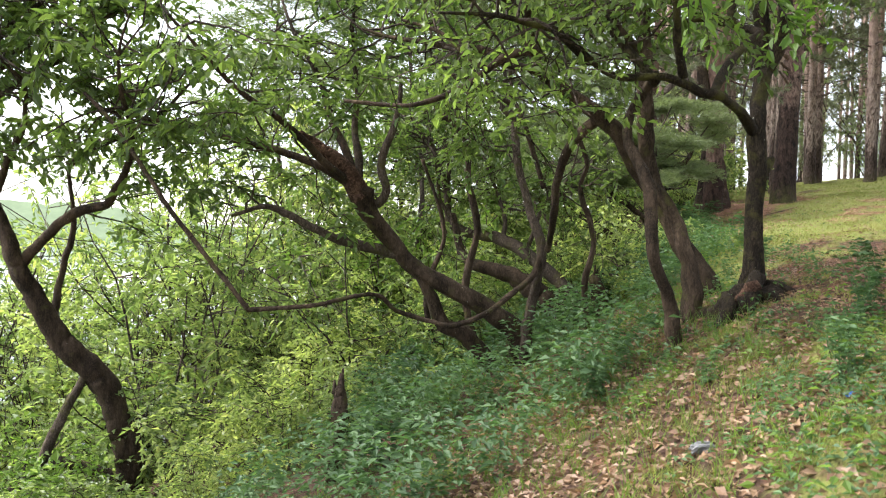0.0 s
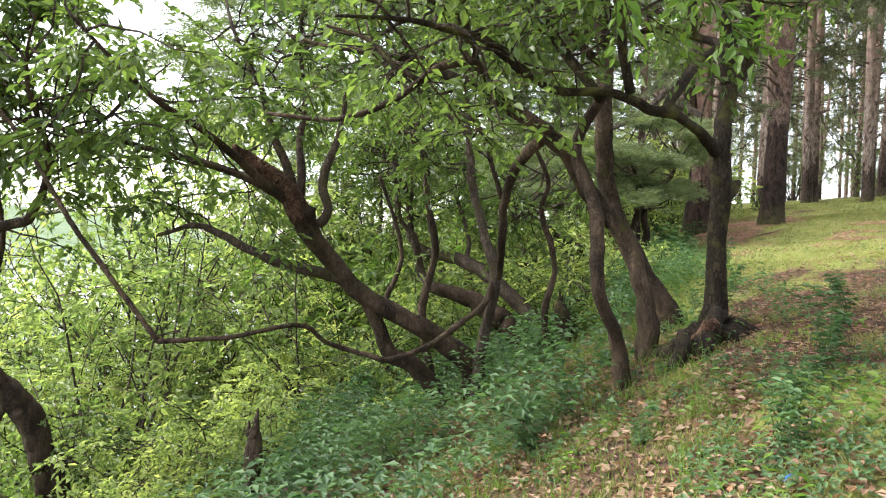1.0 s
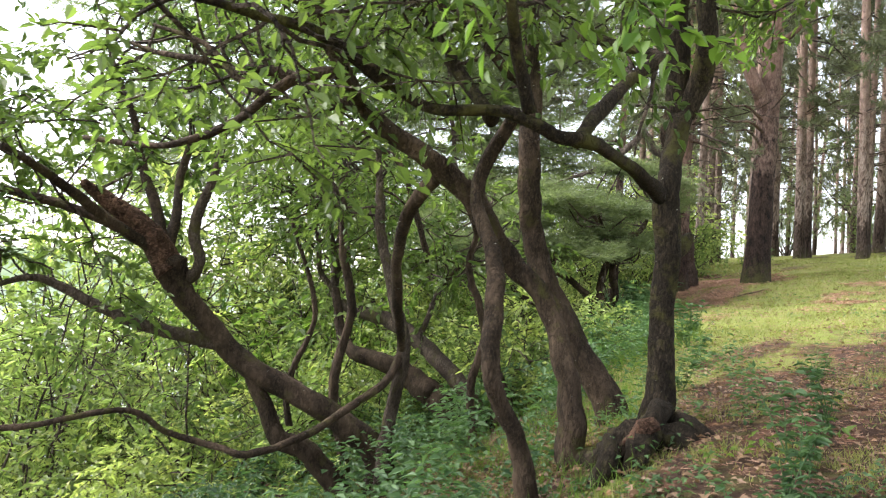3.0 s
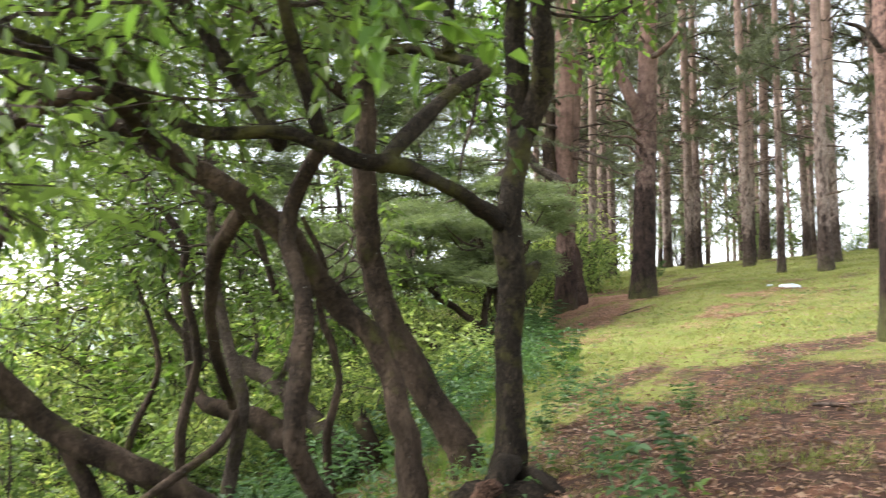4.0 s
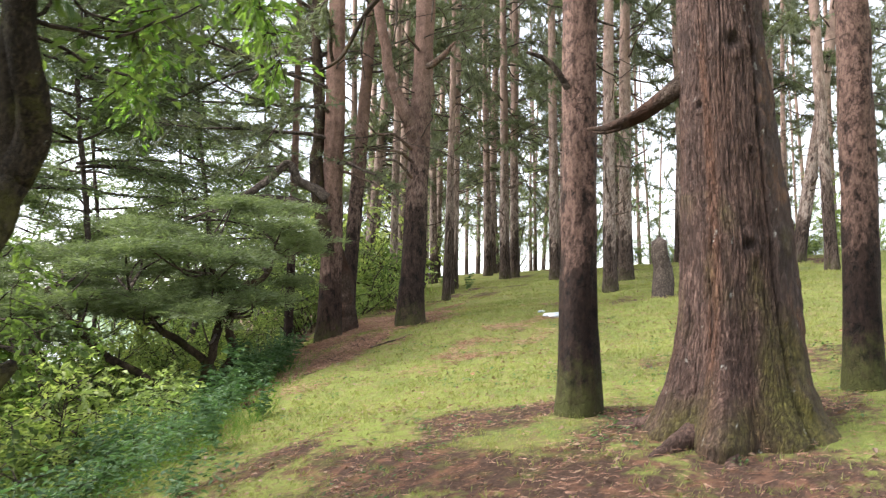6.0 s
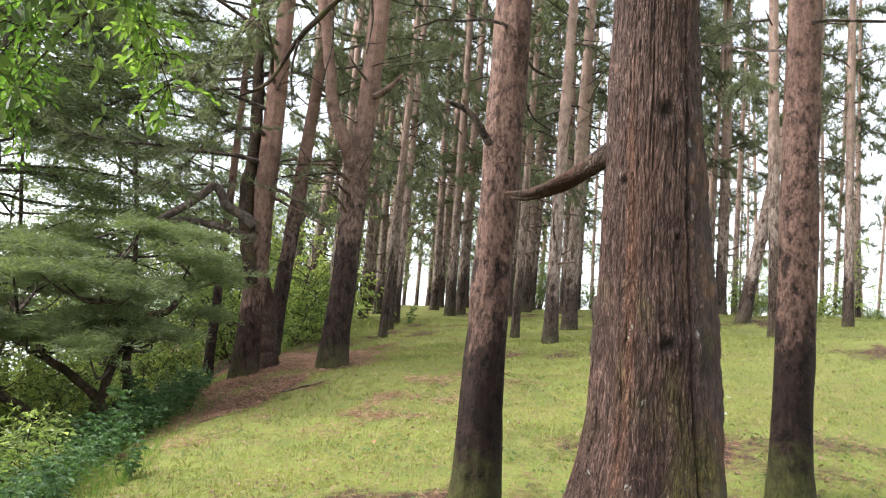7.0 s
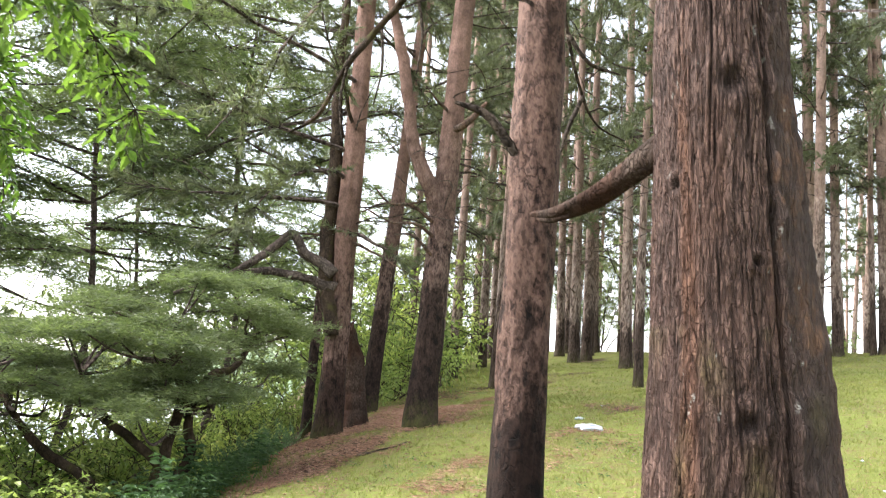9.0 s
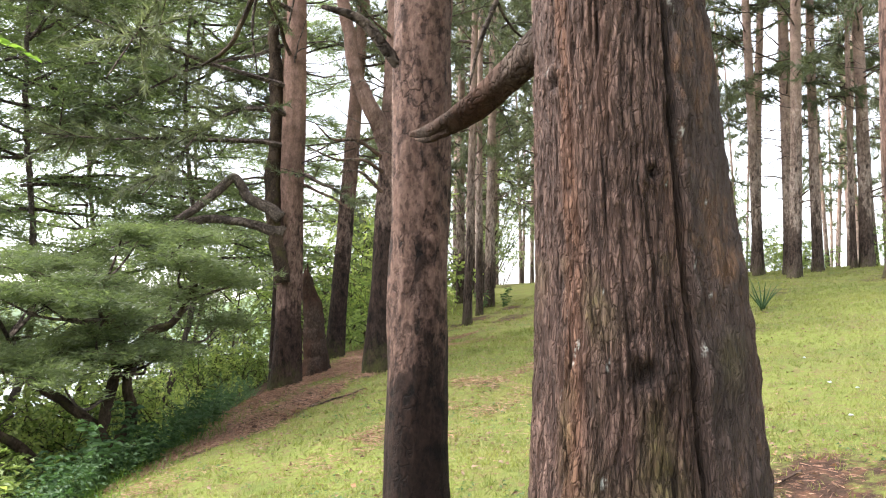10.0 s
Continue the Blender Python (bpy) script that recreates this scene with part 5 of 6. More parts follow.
def far_pines():
    """Four kinds of pine, repeated through the stand."""
    kinds = []
    for k in range(5):
        thin = k > 2
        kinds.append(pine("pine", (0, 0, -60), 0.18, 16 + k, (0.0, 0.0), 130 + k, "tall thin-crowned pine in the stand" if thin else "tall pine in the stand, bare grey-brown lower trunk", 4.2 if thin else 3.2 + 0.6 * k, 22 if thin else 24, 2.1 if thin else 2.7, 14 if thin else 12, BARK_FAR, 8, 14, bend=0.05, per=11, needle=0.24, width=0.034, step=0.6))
    rng = np.random.default_rng(140)
    spots = [(9.85, 27.0, 0.17, 0), (10.0, 24.0, 0.16, 0), (11.0, 31.0, 0.16, 0), (11.05, 16.9, 0.17, 1), (11.15, 18.7, 0.11, 0), (14.35, 22.2, 0.19, 0), (13.96, 31.8, 0.2, 0), (14.4, 30.6, 0.18, 0), (12.7, 19.2, 0.2, -1), (17.85, 16.4, 0.13, 0), (15.0, 15.4, 0.15, -2), (16.9, 23.2, 0.17, -1), (17.7, 23.1, 0.19, 0), (18.45, 23.0, 0.17, 1), (19.4, 22.9, 0.1, 0), (19.7, 22.8, 0.22, 0), (12.3, 26.0, 0.2, -1), (13.2, 27.5, 0.2, 0), (15.3, 27.0, 0.22, 0), (11.4, 36.0, 0.2, 0), (12.6, 35.0, 0.2, 1), (17.2, 18.9, 0.2, 12), (13.6, 24.6, 0.14, 0), (15.9, 25.5, 0.16, 0), (9.3, 33.0, 0.2, 0), (7.7, 21.5, 0.13, 0), (8.7, 20.3, 0.11, 1), (8.4, 23.6, 0.15, 0), (7.9, 28.0, 0.16, -1), (9.3, 21.9, 0.1, 0), (8.9, 26.0, 0.17, 0)]
    placed = [(s[0], s[1]) for s in spots]
    while len(spots) < 118:
        x, y = (rng.uniform(8, 46), rng.uniform(17, 58)) if len(spots) < 90 else (rng.uniform(7.5, 19), rng.uniform(19, 52))
        if len(spots) >= 110:
            far, way = rng.uniform(24, 60), radians(rng.uniform(5, 27))
            x, y = 5 + far * math.sin(way), 5 + far * math.cos(way)
        if math.hypot(x - 5, y - 5) < (23 if len(spots) < 90 else 17.5) or edge_distance(x, y) < (1.0 if len(spots) < 90 else -0.2) or min(math.hypot(x - a, y - b) for a, b in placed) < 1.5:
            continue
        spots.append((x, y, rng.uniform(0.1, 0.19), rng.normal(0, 1.8)))
        placed.append((x, y))
    for i, (x, y, r, lean) in enumerate(spots):
        src = kinds[i % 3] if math.degrees(math.atan2(x - 5, y - 5)) < 29 else kinds[3 + i % 2]
        m = pose(x, y, gz(x, y) - 0.02, rng.normal(0, 1.0), lean, 0) @ pose(0, 0, 0, 0, 0, rng.uniform(0, 360))
        s = 0.8 * r / 0.18
        ob = copy_thing(src, m)
        ob.scale = (s, s, 0.85 + 0.25 * s)
    for src in kinds:
        for c in list(src.children_recursive) + [src]:
            bpy.data.objects.remove(c)


far_pines()


# ---- cedar thicket on the bank ----
def cedar_sprays(rng, crown, roots, dirs, length, count, needle=0.11, width=0.018):
    """Soft flat sprays: short side shoots along a drooping shoot, set with fine needles."""
    m = len(roots)
    t = rng.uniform(0.08, 1.0, (m, count, 1))
    d = unit(dirs)[:, None]
    ln = (length * rng.uniform(0.7, 1.3, m))[:, None, None]
    side = unit(np.cross(unit(dirs), (0.0, 0.0, 1.0)))[:, None]
    spread = rng.uniform(-1, 1, (m, count, 1)) * (1.1 - t) * ln * 0.55
    p = roots[:, None] + d * ln * t + side * spread + np.array([0, 0, -0.22]) * ln * t ** 2 + rng.normal(0, 0.02, (m, count, 3))
    along = d * 0.8 + side * np.sign(spread) * 0.6 + rng.normal(0, 0.35, (m, count, 3))
    k = m * count
    v, f = needle_blades(p.reshape(k, 3), along.reshape(k, 3), needle * rng.uniform(0.6, 1.6, k), np.full(k, width), rng)
    crown.add(v, None, f)


def cedar(at, stems, boughs, label, seed, spray=0.55, count=42, needle=0.13, width=0.024):
    rng = np.random.default_rng(seed)
    tr = tree_root("cedar", at, label, "conifer")
    for k, pts in enumerate(stems):
        limb("trunk", pts, [0.065, 0.05, 0.036, 0.018], tr, LIMB_WOOD, 12, 0.1, seed + k)
    twigs, crown = Pile(), Pile()
    for start, d, ln, n in boughs:
        main = wander(rng, start, d, ln, 0.028, 0.008, 0.1, -0.01, 10)
        v, q, t = tube(main, 5)
        twigs.add(v, q, t)
        i = rng.integers(2, 10, n)
        roots = main[i, :3]
        dd = unit(main[np.minimum(i + 1, 9), :3] - main[i - 1, :3]) * 0.6 + rng.normal(0, 0.6, (n, 3)) * (1, 1, 0.3)
        cedar_sprays(rng, crown, roots, dd, spray, count, needle, width)
    mesh_part("bough_growth", twigs.mesh("bough_growth"), PINE_TWIG, tr, kind="stuff")
    mesh_part("crown", crown.mesh("crown"), NEEDLE_CEDAR, tr, kind="stuff")
    free(tr)


def dome(at, stems, pads, label, seed):
    """A low conifer whose boughs end in separate flat cushions of feathery plumes."""
    rng = np.random.default_rng(seed)
    tr = tree_root("cedar", at, label, "conifer")
    lines = [limb("trunk", pts, [0.07, 0.055, 0.04, 0.02], tr, BARK_OAK, 12, 0.12, seed + k) for k, pts in enumerate(stems)]
    ends = np.vstack([l[len(l) // 3:, :3] for l in lines])
    twigs, crown = Pile(), Pile()
    for k, (x, y, z, a, rr) in enumerate(pads):
        heart = np.array((x, y, z))
        away = ends - heart
        near = ends[np.argmin((away ** 2).sum(1) + 3.0 * np.clip(away[:, 2] + 0.25, 0, None))]
        mid = near * 0.45 + heart * 0.55 + rng.normal(0, 0.07, 3) + (0, 0, -0.1)
        line = spline([(*near, 0.02), (*mid, 0.014), (*(heart - (0, 0, 0.05)), 0.007)], 0.08)
        v, q, t = tube(line, 6, 0.06, rng)
        twigs.add(v, q, t)
        m = 40
        az = a + rng.normal(0, 1.15, m)
        d = np.stack([np.cos(az), np.sin(az), rng.uniform(0.0, 0.35, m)], 1)
        roots = heart + rng.normal(0, 1, (m, 3)) * (0.17, 0.17, 0.045) - d * 0.12
        cedar_sprays(rng, crown, roots, d, 0.36, 60, 0.06, 0.0105)
        for r0, dd in zip(roots[::3], d[::3]):
            v, q, t = tube(np.array([(*(heart - (0, 0, 0.06)), 0.005), (*(r0 + dd * 0.25), 0.002)]), 3)
            twigs.add(v, q, t)
    mesh_part("bough_growth", twigs.mesh("bough_growth"), PINE_TWIG, tr, kind="stuff")
    mesh_part("crown", crown.mesh("crown"), NEEDLE_CEDAR, tr, kind="stuff")
    free(tr)


def cedars():
    rng = np.random.default_rng(200)
    # the low spreading one with a domed top
    c = np.array((3.2, 13.3, 0.55))
    stems = [[(3.4, 13.2, 0.6), (3.67, 13.2, 1.71), (3.84, 13.2, 2.09), (3.81, 13.2, 2.41), (3.77, 13.2, 2.82), (3.6, 13.25, 3.13), (3.4, 13.3, 3.4)], [(3.8, 13.2, 2.6), (3.95, 13.25, 2.95), (4.2, 13.3, 3.1), (4.4, 13.4, 3.5)], [(3.6, 13.2, 1.6), (3.59, 13.2, 1.96), (3.22, 13.2, 2.29), (2.95, 13.25, 2.47), (2.6, 13.4, 2.9)], [(3.45, 13.2, 1.5), (3.62, 13.15, 2.24), (3.7, 13.1, 2.77), (3.5, 13.0, 3.3)], [(3.4, 13.25, 0.7), (2.96, 13.2, 1.73), (2.47, 13.2, 2.06), (2.1, 13.2, 2.4), (1.7, 13.3, 2.9)], [(2.4, 12.4, 0.1), (2.1, 12.5, 0.8), (1.9, 12.6, 1.6), (1.6, 12.9, 2.5)]]
    pads = []
    for k in range(600):
        a, rr = rng.uniform(0, 6.28), math.sqrt(rng.uniform(0, 1))
        x, y = 2.75 + 2.1 * rr * math.cos(a), 13.5 + 1.6 * rr * math.sin(a)
        if len(pads) < 64 and all(math.hypot(x - p[0], y - p[1]) > 0.38 for p in pads):
            top = 3.62 - 0.55 * rr * rr - 0.22 * max(0.0, 2.4 - x) + 0.31 * max(0.0, x - 2.3) + rng.uniform(-0.42 - 0.5 * (x > 3.1), 0.12 + 0.22 * (x > 3.1))
            pads.append((x, y, top, a, rr))
    for k in range(400):
        x, y = rng.uniform(0.9, 4.2), rng.uniform(12.3, 14.2)
        low = [p for p in pads if p[4] > 1]
        if len(low) < 20 and all(math.hypot(x - p[0], y - p[1]) > 0.4 for p in low):
            pads.append((x, y, 2.75 + 0.16 * (x - 2.4) + rng.uniform(-0.35, 0.2), rng.uniform(3.5, 6.0), 1.5))
    dome(c, stems, pads, "low spreading conifer with soft feathery grey-green foliage", 201)
    # tall ones behind, in flat tiers against the sky
    for k, (x, y, h, first, reach) in enumerate([(1.3, 17.2, 11.0, 4.3, 3.3), (-1.2, 19.0, 12.0, 4.0, 3.4), (3.2, 20.0, 10.5, 3.0, 3.2), (0.8, 22.5, 12.0, 3.4, 3.6), (-3.6, 17.0, 12.0, 5.7, 3.2), (-0.6, 15.6, 10.0, 3.4, 2.6), (2.6, 25.5, 11.5, 3.6, 3.4), (5.0, 27.5, 11.0, 3.2, 3.2)]):
        z0 = gz(x, y)
        boughs = []
        tiers = 54 if k < 5 else 36
        for j in range(tiers):
            z = z0 + first + (h - first) * (j // 3 + rng.uniform(0, 0.35)) * 3 / tiers
            a = rng.uniform(0, 6.28)
            boughs.append(((x, y, z), (math.cos(a), math.sin(a), 0.08), (reach - 1.2 * (z - z0) / h) * rng.uniform(0.6, 1.2), 32))
        cedar((x, y, z0), [[(x - 0.4, y, z0 - 0.2), (x + 0.25, y, z0 + h * 0.25), (x - 0.1, y + 0.2, z0 + h * 0.6), (x + 0.1, y, z0 + h)]], boughs, "tall dark conifer with flat tiered boughs", 210 + 7 * k, 0.62, 24)


cedars()


# ---- shrubs and saplings of the bank ----
def shrub(name, height, spread, stems, shoots, leaf, seed, label, material, n_leaves=7):
    rng = np.random.default_rng(seed)
    tr = tree_root(name, (0, 0, -60), label, "shrub", "shrubs on the bank")
    twigs, crown = Pile(), Pile()
    for k in range(stems):
        a = rng.uniform(0, 6.28)
        main = wander(rng, (0.1 * math.cos(a), 0.1 * math.sin(a), -0.1), (math.cos(a) * spread, math.sin(a) * spread, 1.0), height * rng.uniform(0.7, 1.15), 0.007 + 0.0035 * height, 0.004, 0.16, 0.03, 9)
        v, q, t = tube(main, 6, 0.05, rng)
        mesh_part("stem", raw_mesh("stem", v, q, t, True), TWIG, tr)
        for j in range(7):
            i = int(rng.integers(2, 9))
            b = rng.uniform(0, 6.28)
            sub = wander(rng, main[i, :3], (math.cos(b), math.sin(b), 0.35), height * rng.uniform(0.18, 0.38), 0.008, 0.003, 0.2, 0.02, 3)
            v, q, t = tube(sub, 3)
            twigs.add(v, q, t)
            n = shoots
            roots = sub[rng.integers(1, 3, n), :3]
            stems_, leaves_ = leafy_twigs(rng, roots, rng.normal(0, 1, (n, 3)) + (0, 0, 0.25), 0.3, n_leaves, leaf, 0.35, simple=True)
            if j % 2:
                twigs.add(*stems_)
            crown.add(*leaves_)
    mesh_part("twig_growth", twigs.mesh("twig_growth"), TWIG, tr, kind="stuff")
    mesh_part("crown", crown.mesh("crown"), material, tr, kind="stuff")
    return tr


def bank_growth():
    bright = "leafy light green shrub on the steep bank"
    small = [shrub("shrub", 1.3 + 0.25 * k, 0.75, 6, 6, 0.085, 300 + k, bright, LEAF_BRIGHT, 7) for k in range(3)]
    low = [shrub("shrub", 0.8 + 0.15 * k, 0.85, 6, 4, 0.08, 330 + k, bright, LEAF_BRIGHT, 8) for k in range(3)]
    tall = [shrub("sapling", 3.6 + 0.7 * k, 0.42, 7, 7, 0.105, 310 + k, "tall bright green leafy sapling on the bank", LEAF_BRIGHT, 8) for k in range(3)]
    dull = [shrub("sapling", 3.8 + 0.7 * k, 0.42, 7, 7, 0.105, 350 + k, "tall far-woods sapling with haze-greyed leaves", LEAF_HAZED, 8) for k in range(2)]
    rng = np.random.default_rng(320)
    spots = []
    for gy in np.arange(6.4, 27, 1.15):
        for gu in np.arange(-9.2, -1.9, 1.25):
            y = gy + rng.uniform(-0.45, 0.45)
            u = gu + rng.uniform(-0.45, 0.45)
            x = 1.2 + 0.26 * y + u
            if y < 9.3 and u > -3.7:
                continue
            if (x + 3.4) ** 2 + (y - 8.3) ** 2 < 0.8 or (0.4 < x < 4.7 and 9.3 < y < 14.5) or (x > -3.2 and y < 7.2) or (y < 8.2 and x > -5.5):
                continue
            if (14.3 < y < 22 and u > -4.2 and rng.uniform() < 0.6) or (u < -3 and rng.uniform() < 0.16):
                continue
            big = y > 10.5 and not (x > -1.5 and y > 13) and rng.uniform() < (0.34 if u < -3.5 else 0.08)
            spots.append((x, y, big))
    for x, y, big in spots:
        src = (tall if big else small)[int(rng.integers(3))]
        s = rng.uniform(0.8, 1.25)
        ob = copy_thing(src, pose(x, y, gz(x, y) - 0.03, rng.normal(0, 4), rng.normal(0, 4), rng.uniform(0, 360)))
        ob.scale = (s, s, s * rng.uniform(0.85, 1.1))
    # small round shrubs under the cedar and along the brow
    # Their light leaf colour stands in for light not reaching under the cedar.
    for x, y, s in [(-0.6, 13.2, 1.2), (0.2, 14.6, 1.2), (-0.4, 11.6, 1.0), (1.8, 11.8, 0.7), (0.9, 11.2, 0.8), (1.0, 12.4, 0.9), (1.4, 13.2, 1.0), (0.3, 12.0, 0.9), (0.4, 13.4, 1.1), (1.2, 14.6, 1.1), (2.4, 12.0, 0.6), (3.2, 12.3, 0.5), (2.0, 14.6, 1.2), (1.4, 15.6, 1.4), (2.4, 15.6, 1.1), (-0.2, 14.6, 1.5), (-0.8, 16.2, 1.9), (0.4, 16.6, 1.8), (1.4, 17.0, 1.5), (-2.0, 15.6, 1.9), (-0.2, 17.8, 2.0), (0.0, 13.0, 1.2), (-1.2, 13.0, 1.4), (2.2, 12.9, 0.8), (1.6, 13.9, 1.1), (0.8, 14.9, 1.3), (6.4, 19.6, 1.2), (6.9, 22.4, 1.5), (5.9, 22.8, 1.7), (7.6, 25.5, 1.6), (3.6, 17.2, 0.9), (6.3, 21.5, 1.5), (7.0, 24.0, 1.8), (6.0, 24.5, 2.0), (7.6, 27.5, 2.0), (8.2, 30.5, 2.0), (6.6, 28.5, 2.4)]:
        ob = copy_thing(small[int(rng.integers(3))], pose(x, y, gz(x, y) - 0.03, 0, 0, rng.uniform(0, 360)))
        ob.scale = (s, s, s)
    for x, y, s in [(-5.2, 9.2, 1.5), (-6.2, 9.5, 1.8), (-5.6, 8.4, 1.5), (-4.9, 10.2, 1.4), (-6.8, 10.6, 1.9), (-7.4, 9.0, 2.0), (-4.6, 8.9, 1.0), (-4.0, 9.3, 1.0), (-2.2, 7.0, 0.5), (-1.6, 7.6, 0.5), (-2.9, 7.4, 0.55), (-1.2, 7.2, 0.4), (-2.0, 8.2, 0.7), (-2.6, 8.7, 0.75), (-0.7, 7.9, 0.45), (-1.4, 8.7, 0.7), (-0.4, 9.3, 0.65), (0.3, 9.5, 0.55), (-3.6, 7.2, 0.6), (-4.3, 7.4, 0.7), (1.4, 10.4, 0.6), (0.6, 10.2, 0.7), (2.4, 10.6, 0.8), (2.0, 11.2, 0.9), (2.6, 11.4, 0.8), (-1.7, 6.5, 0.35), (2.2, 10.6, 0.5), (2.9, 10.3, 0.5), (3.2, 11.2, 0.5), (2.6, 11.4, 0.6), (2.4, 9.8, 0.42), (1.95, 10.0, 0.5), (3.0, 12.0, 0.5), (2.0, 11.3, 0.7)]:
        ob = copy_thing((small if s >= 1 else low)[int(rng.integers(3))], pose(x, y, gz(x, y) - 0.03, 0, 0, rng.uniform(0, 360)))
        k = s if s >= 1 else s * 1.5
        ob.scale = (k, k, k)
    for x, y, s in [(-9.0, 11.0, 1.2), (-7.2, 12.6, 1.2), (-8.6, 13.2, 1.3), (-9.8, 9.4, 1.2), (-8.0, 8.6, 1.0), (-6.6, 9.9, 0.9), (-7.6, 11.4, 1.1), (-5.8, 11.8, 1.0), (-8.4, 10.2, 1.2), (-4.5, 14.5, 1.5), (-2.4, 16.0, 1.5), (-0.8, 17.0, 1.4), (-6.5, 17.0, 1.7), (3.0, 29.0, 1.6), (4.6, 31.0, 1.5), (6.2, 29.5, 1.4), (2.0, 33.0, 1.8), (6.8, 32.0, 1.6), (0.5, 29.0, 1.8), (7.8, 34.0, 1.6), (-1.5, 27.0, 1.8)] + [(9 + 1.3 * k, 37 + 3 * math.sin(2.1 * k), 1.1 + 0.3 * math.sin(k)) for k in range(12)]:
        ob = copy_thing((dull if y > 20 else tall)[int(rng.integers(2))], pose(x, y, gz(x, y) - 0.05, 0, 0, rng.uniform(0, 360)))
        ob.scale = (s, s, s)
    for k in range(15):
        x = rng.uniform(-15, -4)
        y = rng.uniform(13, 24)
        s = rng.uniform(1.2, 1.9)
        ob = copy_thing(tall[int(rng.integers(3))], pose(x, y, gz(x, y) - 0.05, 0, 0, rng.uniform(0, 360)))
        ob.scale = (s, s, s)
    for k in range(16):
        x = rng.uniform(17, 34)
        y = rng.uniform(24, 30) + (28 - x) * 0.3
        s = rng.uniform(0.8, 1.7)
        ob = copy_thing(small[int(rng.integers(3))], pose(x, y, gz(x, y) - 0.05, 0, 0, rng.uniform(0, 360)))
        ob.scale = (s, s, s)
    # Lighter leaf colour chosen to offset the shade these shrubs stand in.
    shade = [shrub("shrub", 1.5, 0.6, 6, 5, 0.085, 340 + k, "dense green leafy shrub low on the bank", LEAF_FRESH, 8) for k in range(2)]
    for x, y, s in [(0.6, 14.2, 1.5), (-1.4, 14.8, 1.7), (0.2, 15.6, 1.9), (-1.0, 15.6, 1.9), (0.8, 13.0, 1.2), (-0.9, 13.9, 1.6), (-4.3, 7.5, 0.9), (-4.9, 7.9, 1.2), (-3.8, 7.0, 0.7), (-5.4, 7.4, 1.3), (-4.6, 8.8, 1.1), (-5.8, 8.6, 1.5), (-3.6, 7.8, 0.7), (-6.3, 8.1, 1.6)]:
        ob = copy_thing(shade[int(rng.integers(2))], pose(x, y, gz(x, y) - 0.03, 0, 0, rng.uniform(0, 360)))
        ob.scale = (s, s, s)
    for src in small + low + tall + dull + shade:
        for c in list(src.children_recursive) + [src]:
            bpy.data.objects.remove(c)


bank_growth()


# ---- hanging sprigs at the edge of the canopy ----
def sprig(at, d, length, shoots, leaf, seed, material):
    rng = np.random.default_rng(seed)
    tree = SPRIG_TREE[0]
    line = wander(rng, at, d, length, 0.01, 0.003, 0.15, -0.03, 8)
    v, q, t = tube(line, 6)
    sp = mesh_part("sprig", raw_mesh("sprig", v, q, t, True), TWIG, tree, "bright green leafy sprig hanging from the canopy")
    sp.matrix_parent_inverse = Matrix.Translation(tree.location).inverted()
    stems_, leaves_ = leafy_twigs(rng, line[rng.integers(2, 8, shoots), :3], rng.normal(0, 1, (shoots, 3)) + (0, 0, -0.1), 0.26, 9, leaf, 0.4)
    tw = Pile()
    tw.add(*stems_)
    mesh_part("twig_growth", tw.mesh("twig_growth"), TWIG, sp, kind="stuff")
    mesh_part("foliage", raw_mesh("foliage", *leaves_), material, sp, kind="stuff")


sprig((3.4, 7.4, 4.95), (0.8, 1.0, -0.25), 1.5, 70, 0.07, 401, LEAF_FRESH)
sprig((3.2, 8.4, 5.3), (-0.2, 1.2, -0.1), 1.6, 76, 0.07, 402, LEAF_FRESH)
sprig((1.9, 5.3, 3.4), (-0.1, -1.0, -0.15), 1.3, 16, 0.085, 403, LEAF_FRESH)
sprig((1.5, 5.2, 3.4), (-0.5, -1.0, -0.1), 1.3, 16, 0.085, 404, LEAF_FRESH)


# ---- low herbs, grass and litter ----
def scatter(rng, n, x0, x1, y0, y1, keep):
    x, y = rng.uniform(x0, x1, n), rng.uniform(y0, y1, n)
    k = keep(x, y)
    return x[k], y[k]


